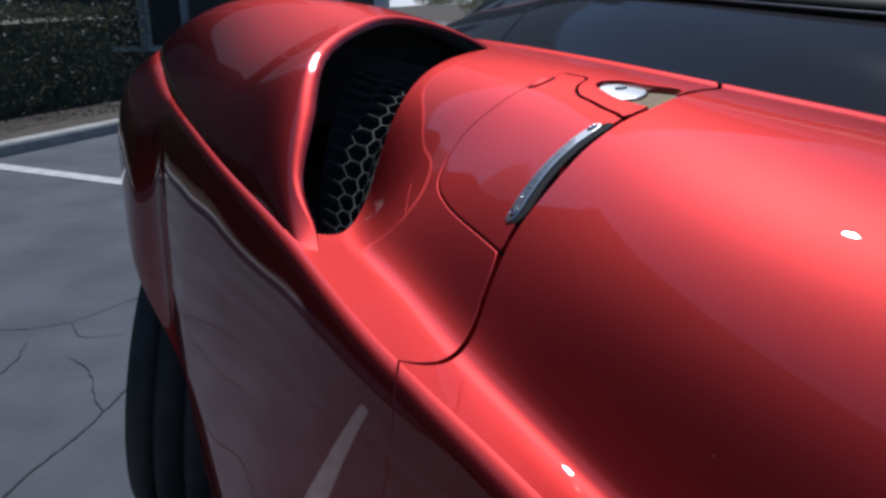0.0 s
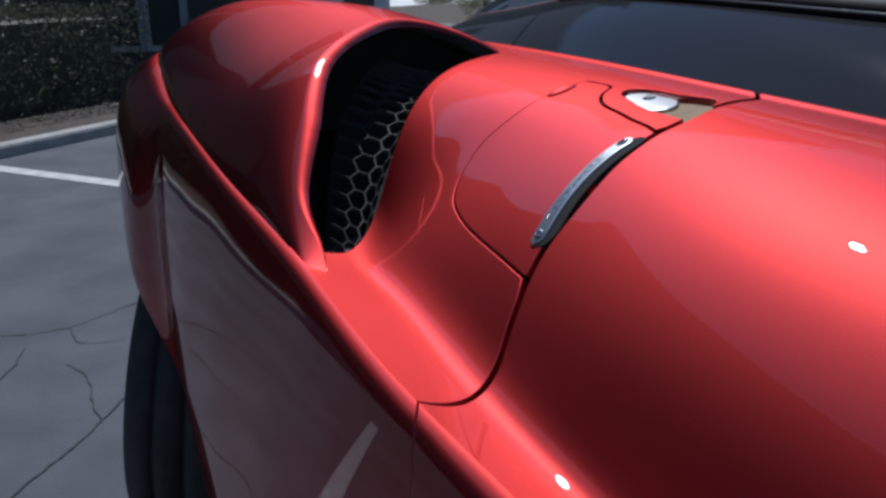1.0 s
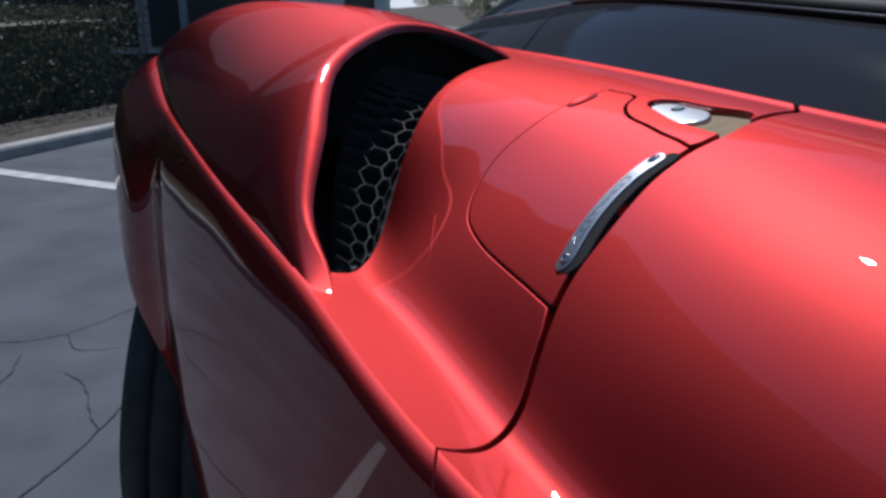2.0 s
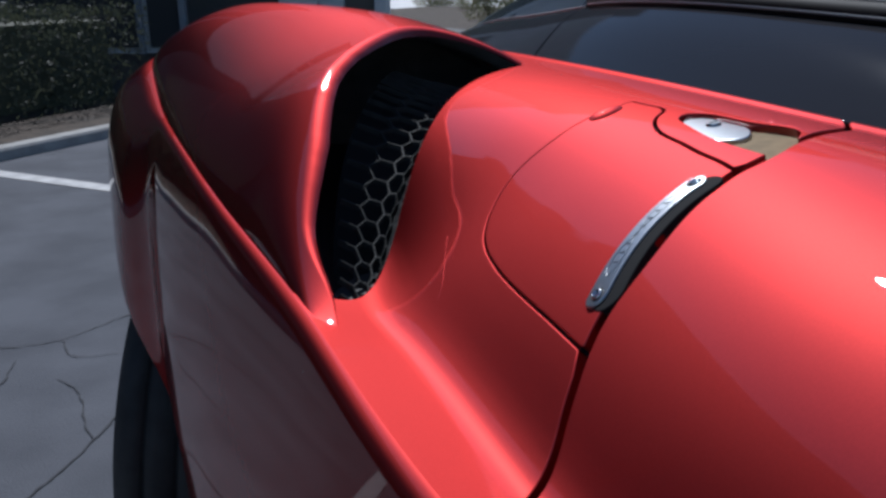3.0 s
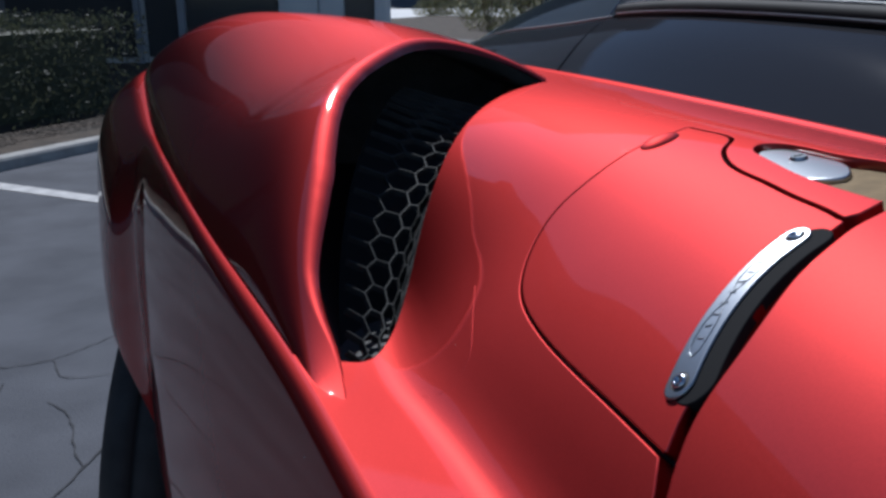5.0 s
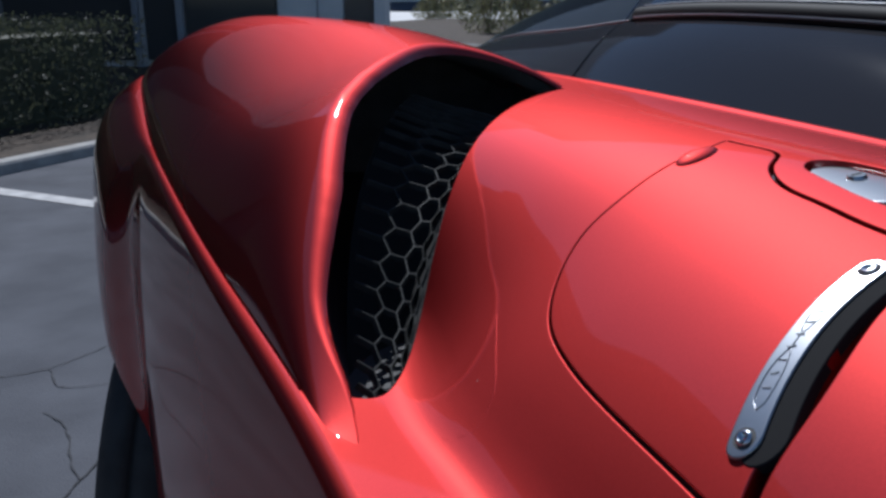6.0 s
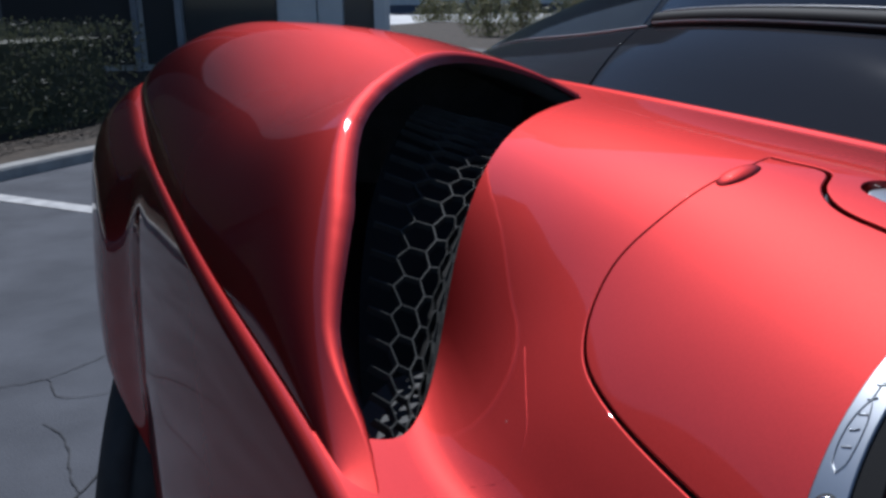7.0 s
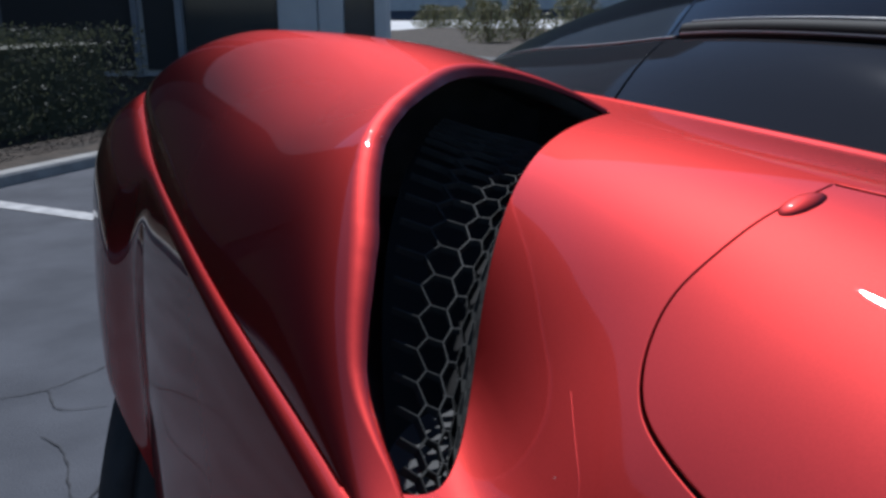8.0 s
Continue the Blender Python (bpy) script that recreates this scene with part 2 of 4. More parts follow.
def panel(name, surface, loop, step, su, sv, mat, parent, label="", rim=0.0016, depth=0.012, flip=1, curl=90):
    """A sheet of metal: the part of a surface inside a closed loop of (u, v), with rolled edges.
    su, sv: metres of one unit of u and of v, about."""
    from mathutils.geometry import delaunay_2d_cdt
    pts = [Vector((p[0] * su, p[1] * sv)) for p in loop]
    ring = []
    for a, b in zip(pts, pts[1:] + pts[:1]):
        k = max(1, int((b - a).length / step + 0.5))
        ring += [a.lerp(b, i / k) for i in range(k)]
    rp = np.array([(p.x, p.y) for p in ring])
    nxt = np.roll(rp, -1, axis=0)
    area = 0.5 * np.sum(rp[:, 0] * nxt[:, 1] - nxt[:, 0] * rp[:, 1])
    if area < 0:
        ring.reverse()
        rp = np.array([(p.x, p.y) for p in ring])
        nxt = np.roll(rp, -1, axis=0)
    lo, hi = rp.min(0), rp.max(0)
    gx, gy = np.meshgrid(np.arange(lo[0], hi[0], step), np.arange(lo[1], hi[1], step))
    gx = gx.ravel()
    gy = gy.ravel()
    inside = np.zeros(len(gx), bool)
    far = np.full(len(gx), 1e9)
    d = nxt - rp
    for (x0, y0), (dx, dy) in zip(rp, d):
        y1 = y0 + dy
        cross = (gy >= min(y0, y1)) & (gy < max(y0, y1))
        if dy:
            inside ^= cross & (gx < x0 + (gy - y0) * dx / dy)
        ll = dx * dx + dy * dy
        if ll > 0:
            s = np.clip(((gx - x0) * dx + (gy - y0) * dy) / ll, 0, 1)
            far = np.minimum(far, np.hypot(gx - x0 - s * dx, gy - y0 - s * dy))
    ok = inside & (far > 0.45 * step)
    flat = [Vector((x, y)) for x, y in rp] + [Vector((x, y)) for x, y in zip(gx[ok], gy[ok])]
    n = len(rp)
    out = delaunay_2d_cdt(flat, [], [list(range(n))], 1, 1e-7)
    co, tris, orig = out[0], out[2], out[3]
    verts, norms, where = [], [], {}
    for i, c in enumerate(co):
        p, nn, _, _ = frame_at(surface, c.x / su, c.y / sv, flip)
        verts.append(p)
        norms.append(nn)
        for o in orig[i]:
            where[o] = i
    faces = [list(f) if flip > 0 else list(reversed(f)) for f in tris]
    if rim:
        rows = []
        for i in range(n):
            k = where[i]
            a = ring[i - 1]
            b = ring[(i + 1) % n]
            p, nn, tu, tv = frame_at(surface, ring[i].x / su, ring[i].y / sv, flip)
            t2 = b - a
            along = tu * (t2.x / su) + tv * (t2.y / sv)
            along = along.normalized() if along.length > 1e-9 else Vector((0, 1, 0))
            outw = along.cross(nn) * flip
            outw.normalize()
            rows.append((k, p, nn, outw, rim(ring[i].x / su, ring[i].y / sv) if callable(rim) else rim))
        start = len(verts)
        k_arc = 3 if curl <= 90 else 7
        per = k_arc + 1
        for k, p, nn, o, size in rows:
            for q in range(1, k_arc + 1):
                ang = radians(curl) * q / k_arc
                verts.append(p + o * size * math.sin(ang) - nn * size * (1 - math.cos(ang)))
                norms.append(nn * math.cos(ang) + o * math.sin(ang))
            ang = radians(curl)
            verts.append(verts[-1] + (o * math.cos(ang) - nn * math.sin(ang)) * depth)
            norms.append(nn * math.cos(ang) + o * math.sin(ang))
        for i in range(n):
            j = (i + 1) % n
            c0 = [rows[i][0]] + [start + per * i + q for q in range(per)]
            c1 = [rows[j][0]] + [start + per * j + q for q in range(per)]
            for q in range(per):
                f = [c0[q], c0[q + 1], c1[q + 1], c1[q]]
                faces.append(f if flip > 0 else list(reversed(f)))
    return from_lists(name, verts, faces, mat, parent, label, True, norms)


# ---- the car's form ----
ridge_x = spline((-0.6, 0.0, 0.25, 0.41, 0.6, 0.8, 1.04, 1.3, 1.5, 1.8, 2.2), (0.22, 0.12, 0.042, -0.037, -0.112, -0.2, -0.300, -0.396, -0.463, -0.548, -0.585))
ridge_z = spline((-0.6, 0.0, 0.25, 0.41, 0.6, 0.8, 1.04, 1.3, 1.5, 1.8, 2.2), (0.85, 0.855, 0.86, 0.866, 0.868, 0.875, 0.885, 0.888, 0.902, 0.915, 0.86))
base_x = spline((-0.6, 0.0, 0.25, 0.44, 0.61, 0.72, 0.8, 0.9, 1.05, 1.3), (0.33, 0.17, 0.072, 0.004, -0.026, -0.067, -0.086, -0.11, -0.14, -0.2))
belt_x = spline((-0.6, 0.0, 0.55, 0.75, 1.06, 1.4, 2.1), (0.42, 0.31, 0.193, 0.15, 0.082, 0.03, -0.02))
belt_z = spline((-0.6, 0.0, 0.55, 1.06, 1.5, 2.1), (0.99, 0.99, 0.988, 0.98, 0.96, 0.92))

foot_in = spline((-0.6, 0.0, 0.25, 0.36, 0.44, 0.52, 0.61, 0.72, 0.85, 1.3, 2.2), (0, 0, -0.003, -0.011, -0.018, -0.027, -0.017, -0.002, 0, 0, 0))
lean = spline((-0.6, 0.0, 0.25, 0.36, 0.44, 0.52, 0.61, 0.72, 0.85, 1.3, 2.2), (0.17, 0.17, 0.20, 0.28, 0.34, 0.38, 0.37, 0.29, 0.20, 0.17, 0.17))


shelf_end = spline((-0.6, 0.0, 0.25, 0.30, 0.34, 0.375, 0.42, 0.47, 0.525, 0.57, 0.60, 0.64, 0.68, 0.72, 0.8, 0.9, 1.3, 2.2), (0.33, 0.171, 0.073, 0.052, 0.036, 0.022, 0.006, -0.010, -0.028, -0.045, -0.057, -0.066, -0.069, -0.074, -0.088, -0.11, -0.2, -0.3))


flat_top = spline((-0.6, 0.3, 0.6, 0.85, 1.0, 2.2), (0.56, 0.56, 0.50, 0.50, 0.47, 0.5))


crown = spline((-0.6, 0.3, 0.6, 0.85, 1.0, 2.2), (0.009, 0.009, 0.006, 0.007, 0.012, 0.012))


def shoulder(s, y):
    """From the ridge (s = 0) over the shelf, the hollow and the barrel to the window's foot (s = 1)."""
    r = Vector((ridge_x(y), 0, ridge_z(y)))
    xo, xb, zb = base_x(y), belt_x(y), belt_z(y)
    xl = xo + foot_in(y)
    foot = Vector((shelf_end(y), 0, ridge_z(y) - 0.010))
    top = Vector((xb - 0.0125, 0, zb - 0.0055))
    c0, c1, c2, c3 = foot, Vector((xl + lean(y) * (xb - xl), 0, ridge_z(y) + 0.074)), Vector((xb - flat_top(y) * (xb - xo), 0, zb - crown(y))), top
    join = 0.09
    if s < 0.3:
        # a flat shelf, then a tight hollow up to the wall
        c = bezier(c0, c1, c2, c3, join)
        edge = foot + (r - foot).normalized() * min(0.016, 0.6 * (r - foot).length)
        if s < 0.15:
            p = r.lerp(edge, s / 0.15)
        else:
            p = bezier(edge, edge.lerp(foot, 0.75), c.lerp(foot, 0.75), c, (s - 0.15) / 0.15)
    elif s < 0.84:
        p = bezier(c0, c1, c2, c3, join + (1 - join) * (s - 0.3) / 0.54)
    elif s < 0.96:
        t = (s - 0.84) / 0.12
        p = bezier(c3, c3 + (c3 - c2) * (0.0065 / (c3.x - c2.x)), Vector((xb - 0.0052, 0, zb - 0.0048)), Vector((xb - 0.0034, 0, zb - 0.0040)), t)
    else:
        t = (s - 0.96) / 0.04
        a, b, c = Vector((xb - 0.0034, 0, zb - 0.0040)), Vector((xb - 0.0022, 0, zb - 0.0034)), Vector((xb, 0, zb - 0.0036))
        p = a * (1 - t) ** 2 + b * 2 * t * (1 - t) + c * t * t
    return Vector((p.x, y, p.z))


def on_shoulder(x, y):
    """The s at which the shoulder has that x."""
    lo, hi = 0.0, 1.0
    for _ in range(30):
        mid = (lo + hi) / 2
        if shoulder(mid, y).x < x:
            lo = mid
        else:
            hi = mid
    return (lo + hi) / 2


crest_x = spline((0.56, 0.6, 0.76, 0.853, 0.956, 1.04, 1.2, 1.5, 1.8, 2.2), (-0.083, -0.08, -0.064, -0.06, -0.05, -0.07, -0.13, -0.27, -0.37, -0.45))
crest_z = spline((0.56, 0.6, 0.76, 0.853, 0.956, 1.04, 1.2, 1.5, 1.8, 2.2), (0.860, 0.8712, 0.962, 0.997, 1.010, 1.013, 1.020, 1.022, 1.0, 0.90))
foot_x = spline((0.6, 0.98, 1.1, 1.3, 1.5, 1.8, 2.2), (0.02, 0.067, 0.073, 0.05, 0.0, -0.05, -0.08))
foot_z = spline((0.6, 0.98, 1.1, 1.3, 1.5, 1.8, 2.2), (0.93, 0.972, 0.967, 0.955, 0.94, 0.92, 0.84))


root_in = spline((0.5, 0.6, 0.68, 0.8, 1.0, 2.2), (0.022, 0.017, 0.009, 0.003, 0.002, 0.002))


steep = spline((0.5, 0.68, 0.78, 0.9, 1.1, 2.2), (0, 0.1, 0.9, 1.1, 1, 1))


round_top = spline((0.5, 0.7, 0.8, 0.95, 1.2, 2.2), (0.42, 0.42, 0.40, 0.36, 0.34, 0.34))


def haunch(s, y):
    """The outer fender: from the ridge (s = 0) over the crest (s = 0.6) down to the deck (s = 1)."""
    r = Vector((ridge_x(y) + 0.001, 0, ridge_z(y) - 0.001))
    k = root_in(y)
    c = Vector((crest_x(y), 0, crest_z(y)))
    f = Vector((foot_x(y), 0, foot_z(y)))
    w, h = c.x - r.x, c.z - r.z
    if s < 0.6:
        p = bezier(r, r + Vector(((0.13 * steep(y) - 0.02) * w + 0.3 * k, 0, (0.66 - 0.16 * steep(y)) * h)), c - Vector((round_top(y) * w, 0, 0)), c, s / 0.6)
    else:
        v = f.x - c.x
        p = bezier(c, c + Vector((0.45 * v, 0, 0)), f + Vector((-0.2 * v, 0, 0.35 * (c.z - f.z))), f, (s - 0.6) / 0.4)
    return Vector((p.x, y, p.z))


def on_haunch(x, y, z):
    best = min((i / 400 for i in range(401)), key=lambda s: (haunch(s, y).x - x) ** 2 + (haunch(s, y).z - z) ** 2)
    return best


FLANK_Y = (-0.6, 0.3, 0.43, 0.55, 0.65, 0.75, 0.85, 0.95, 1.07, 1.16, 1.23, 1.29, 1.36, 1.5, 1.65, 1.8, 2.2)
top_slope = spline(FLANK_Y, (0.38, 0.38, 0.39, 0.42, 0.385, 0.34, 0.31, 0.34, 0.42, 0.54, 0.70, 1.0, 1.3, 1.6, 1.8, 2.0, 1.4))
fade = spline(FLANK_Y, (0.18, 0.18, 0.18, 0.2, 0.2, 0.2, 0.19, 0.15, 0.100, 0.067, 0.055, 0.067, 0.066, 0.058, 0.055, 0.052, 0.05))


def flank(h, y):
    """The lower side, h metres below the ridge: a rounded bead, then a slope that turns upright."""
    a0, k, bead = top_slope(y), fade(y), 0.005
    z, x = ridge_z(y) - h, ridge_x(y)
    end = math.atan2(1.0, a0)
    low = bead * (1 - math.cos(end))
    if h < low:
        a = math.acos(max(-1.0, min(1.0, 1 - max(h, 0) / bead)))
        x -= bead * math.sin(a)
    else:
        x -= bead * math.sin(end) + a0 * k * (1 - math.exp(-(h - low) / k))
    if z < 0.6:
        x += 0.16 * (0.6 - z) ** 1.15
    return Vector((x, y, z))


def plan(points, step=0.004):
    """(s, y) of a curve on the shoulder, drawn in plan."""
    return [(on_shoulder(p.x, p.y), p.y) for p in smooth_curve(points, step)]


def shifted(line, dy):
    return [(u, v + dy) for u, v in line]


def raised(surface, d, flip=1):
    def f(u, v):
        p, n, _, _ = frame_at(surface, u, v, flip)
        return p + n * d
    return f


def sheet(name, surface, us, vs, mat, parent, label="", flip=False):
    """A plain grid over a surface."""
    verts = [surface(u, v) for v in vs for u in us]
    n = len(us)
    faces = []
    for j in range(len(vs) - 1):
        for i in range(n - 1):
            f = [j * n + i, j * n + i + 1, (j + 1) * n + i + 1, (j + 1) * n + i]
            faces.append(f[::-1] if flip else f)
    return from_lists(name, verts, faces, mat, parent, label)


def steps(a, b, n):
    return [a + (b - a) * i / n for i in range(n + 1)]


# ---- the place: ground, kerb, hedge, building ----
def build_ground():
    bm = bmesh.new()
    bmesh.ops.create_grid(bm, x_segments=2, y_segments=2, size=400)
    g = part("ground", bm, ASPHALT, None, smooth=False)
    tagged(g, "grey sunlit asphalt of a parking lot", "asphalt ground", kind="structure")
    tar = material("crack_dirt", (0.045, 0.047, 0.053), 0.95)
    lines = (((-1.9, 2.45), (-1.36, 2.51), (-1.2, 2.54), (-1.16, 2.56), (-1.12, 2.5), (-1.07, 2.44), (-0.95, 2.46)),
             ((-1.35, 2.0), (-1.21, 2.2), (-1.23, 2.41)),
             ((-1.06, 2.29), (-1.02, 2.26), (-0.96, 2.19), (-0.91, 2.08), (-0.87, 2.0), (-0.84, 1.96)),
             ((-0.7, 2.3), (-0.83, 2.04), (-0.84, 1.95), (-0.88, 1.77), (-0.9, 1.7), (-0.92, 1.6), (-1.0, 1.3)),
             ((-1.16, 2.56), (-1.12, 2.61), (-1.01, 2.77), (-0.8, 2.95)))
    rnd = random.Random(8)
    for pts in lines:
        c = smooth_curve(pts, 0.012)
        bm = bmesh.new()
        last = None
        for i, p in enumerate(c):
            t = (c[min(i + 1, len(c) - 1)] - c[max(i - 1, 0)]).normalized()
            o = Vector((-t.y, t.x, 0))
            q = Vector((p.x, p.y, 0.003)) + o * 0.006 * noise.noise(Vector((i * 0.35, pts[0][0], 0)))
            w = 0.0011 + 0.0024 * rnd.random() * math.sin(math.pi * (i + 0.5) / len(c)) ** 0.5
            pair = bm.verts.new(q + o * w), bm.verts.new(q - o * w)
            if last:
                bm.faces.new((last[0], last[1], pair[1], pair[0]))
            last = pair
        part("crack", bm, tar, g, "dark crack in the asphalt", smooth=False)


KERB0, ALONG = Vector((-2.62, 5.28, 0)), Vector((0.46, 0.89, 0)).normalized()
AWAY = Vector((-ALONG.y, ALONG.x, 0))


def kerb_place(k, d, z=0.0):
    return KERB0 + ALONG * k + AWAY * d + Vector((0, 0, z))


def build_kerb():
    bm = bmesh.new()
    prof = [(0, 0), (0.010, 0.056), (0.022, 0.070), (0.042, 0.075), (0.12, 0.075), (0.12, 0)]
    rows = []
    for k in (-14, -6, 0, 6, 14, 24):
        rows.append([bm.verts.new(kerb_place(k, d, z)) for d, z in prof])
    for a, b in zip(rows, rows[1:]):
        for i in range(len(prof) - 1):
            bm.faces.new((a[i], a[i + 1], b[i + 1], b[i]))
    bmesh.ops.recalc_face_normals(bm, faces=bm.faces)
    tagged(part("kerb", bm, CONCRETE, None, smooth=False), "pale concrete kerb along the planting bed", "kerb", kind="structure")
    # two bays' lines, 2.65 m apart
    for k, near, far in ((-0.27, 0.02, 5.2), (-2.93, 0.92, 3.7)):
        bm = bmesh.new()
        q = [kerb_place(k + w, -near, 0.004) for w in (0.0, 0.11)]
        end = [p - AWAY * (far - near) for p in q]
        bm.faces.new([bm.verts.new(p) for p in (q[0], q[1], end[1], end[0])])
        tagged(part("parking_line", bm, LINE, None, smooth=False), "worn white painted parking line on the asphalt", "parking line", kind="structure")


def build_bed():
    bm = bmesh.new()
    bm.faces.new([bm.verts.new(p) for p in (kerb_place(-14, 0.12, 0.068), kerb_place(24, 0.12, 0.068), kerb_place(24, 9, 0.068), kerb_place(-14, 9, 0.068))])
    soil = vary(material("bed_soil", (0.05, 0.035, 0.025), 0.95), (0.03, 0.022, 0.015), (0.07, 0.05, 0.035), 9, bump=0.5)
    tagged(part("planting_bed", bm, soil, None, smooth=False), "dark soil of the planting bed behind the kerb", "soil bed", kind="structure")


def leaves(name, k0, k1, d0, d1, h, count, size, mat, parent, seed):
    """A clipped hedge's leaves: small folded blades on a lumpy block."""
    rnd = random.Random(seed)
    verts, faces = [], []
    for _ in range(count):
        k, side = rnd.uniform(k0, k1), rnd.random()
        lump = 0.10 * noise.noise(Vector((k * 1.3, seed, side * 4)))
        if side < 0.62:
            d, z = d0 + lump + 0.6 * rnd.random() ** 2, 0.06 + (h + 0.04) * rnd.random()
        else:
            d, z = rnd.uniform(d0, d1), 0.1 + h + lump + rnd.uniform(-0.08, 0.03)
        c = kerb_place(k, d, z)
        a = Vector((rnd.gauss(0, 1), rnd.gauss(0, 1), rnd.gauss(0, 1))).normalized()
        b = a.orthogonal().normalized()
        w = size * rnd.uniform(0.6, 1.3)
        i = len(verts)
        verts += [c - a * w, c + b * w * 0.4, c + a * w, c - b * w * 0.4]
        faces.append([i, i + 1, i + 2, i + 3])
    return from_lists(name, verts, faces, mat, parent, smooth=False)


def build_hedge():
    root = empty("hedge", kerb_place(-4, 0.6))
    tagged(root, "dense dark green clipped hedge behind the kerb", "hedge")
    bm = bmesh.new()
    core = [kerb_place(k, d, z) for k, d, z in ((-10, 1.2, 0.05), (2.1, 1.2, 0.05), (2.1, 1.8, 0.05), (-10, 1.8, 0.05), (-10, 1.2, 0.72), (2.1, 1.2, 0.72), (2.1, 1.8, 0.72), (-10, 1.8, 0.72))]
    v = [bm.verts.new(p) for p in core]
    for f in ((0, 1, 5, 4), (1, 2, 6, 5), (2, 3, 7, 6), (3, 0, 4, 7), (4, 5, 6, 7)):
        bm.faces.new([v[i] for i in f])
    part("core", bm, LEAF, root, smooth=False)
    leaves("foliage", -10, 2.2, 0.80, 1.9, 0.72, 34000, 0.02, LEAF, root, 3)["kind"] = "stuff"


def build_building():
    root = empty("office_building", (-4, 12, 0))
    tagged(root, "office building with dark windows and pale panels", "building")
    def slab(name, x0, x1, z0, z1, y0, mat, y1=12.6, label=""):
        bm = bmesh.new()
        box_into(bm, (x0, y0, z0), (x1, y1, z1), 0.01)
        return part(name, bm, mat, root, label, smooth=False)
    slab("wall", -16, -0.46, 0, 5.4, 12.3, WALL)
    for x0, x1 in ((-9.5, -6.0), (-5.8, -3.9), (-3.75, -3.28), (-3.2, -1.97)):
        slab("window", x0, x1, 0.15, 3.2, 12.24, WINDOW, 12.3, "dark reflective window")
    slab("doorway", -1.06, -0.67, 0.0, 2.6, 12.24, WINDOW, 12.3, "dark doorway")
    slab("panel", -1.95, -1.43, 0.0, 3.4, 12.2, WALL, 12.3, "pale bluish wall panel")
    slab("panel", -1.41, -1.08, 0.0, 3.4, 12.2, WALL, 12.3, "pale bluish wall panel")
    slab("pillar", -0.66, -0.5, 0.0, 3.4, 12.15, WALL, 12.3, "pale pillar")
    slab("post", -3.87, -3.79, 0, 3.2, 12.1, POST, 12.2, "slim grey post")
    slab("post", -3.29, -3.20, 0, 3.2, 12.1, POST, 12.2, "slim grey post")


BARK = vary(material("bark", (0.1, 0.07, 0.05), 0.9), (0.07, 0.05, 0.035), (0.13, 0.1, 0.07), 20)


def bush(name, place, r, h, seed, label):
    root = empty(name, place)
    tagged(root, label, "bush")
    rnd = random.Random(seed)
    for i in range(6):
        a = rnd.uniform(0, 6.28)
        bot, top = Vector(place), Vector(place) + Vector((math.cos(a) * r * 0.6, math.sin(a) * r * 0.6, h * 0.8))
        bm = bmesh.new()
        bmesh.ops.create_cone(bm, segments=5, radius1=0.02, radius2=0.006, depth=(top - bot).length, cap_ends=True, matrix=look((bot + top) / 2, top))
        part("stem", bm, BARK, root)
    verts, faces = [], []
    for _ in range(1500):
        a, t = rnd.uniform(0, 6.28), rnd.random() ** 0.5
        z = rnd.random()
        rr = r * t * (0.55 + 0.6 * math.sin(3.14 * min(1, z + 0.2))) * (1 + 0.3 * noise.noise(Vector((a, z * 3, seed))))
        c = Vector(place) + Vector((math.cos(a) * rr, math.sin(a) * rr, h * (0.08 + 0.95 * z)))
        n = Vector((rnd.gauss(0, 1), rnd.gauss(0, 1), rnd.gauss(0, 1) + 0.5)).normalized()
        b = n.orthogonal().normalized()
        w = rnd.uniform(0.03, 0.06)
        i = len(verts)
        verts += [c - n * w, c + b * w * 0.35, c + n * w, c - b * w * 0.35]
        faces.append([i, i + 1, i + 2, i + 3])
    f = from_lists("leaves", verts, faces, DRY, root, smooth=False)
    f["kind"] = "stuff"


DRY = vary(material("bush_leaf", (0.12, 0.13, 0.04), 0.6), (0.16, 0.17, 0.07), (0.34, 0.30, 0.14), 5.0)
build_ground()
build_kerb()
build_bed()
build_hedge()
build_building()


def build_wing():
    """The long low wing behind the hedge, parallel to the kerb."""
    root = empty("shop_wing", kerb_place(-6, 3.2))
    tagged(root, "dark glazed building wing behind the hedge", "building")
    def slab(name, k0, k1, d0, d1, z0, z1, mat, label=""):
        bm = bmesh.new()
        v = [bm.verts.new(kerb_place(k, d, z)) for z in (z0, z1) for k, d in ((k0, d0), (k1, d0), (k1, d1), (k0, d1))]
        for f in ((0, 1, 5, 4), (1, 2, 6, 5), (2, 3, 7, 6), (3, 0, 4, 7), (4, 5, 6, 7)):
            bm.faces.new([v[i] for i in f])
        bmesh.ops.recalc_face_normals(bm, faces=bm.faces)
        part(name, bm, mat, root, label, smooth=False)
    slab("wall", -13, 2.6, 3.0, 6.0, 0, 5.2, DARKWALL, "dark grey wall")
    for i in range(6):
        k = -12.6 + i * 2.5
        slab("window", k, k + 2.2, 2.95, 3.0, 0.92, 3.5, WINDOW, "dark reflective window")
        slab("window_sill", k - 0.05, k + 2.25, 2.88, 2.95, 0.86, 0.90, POST, "grey window sill")
    slab("parapet", -13.1, 2.7, 2.9, 6.1, 5.2, 5.5, DARKWALL, "dark parapet")


build_wing()


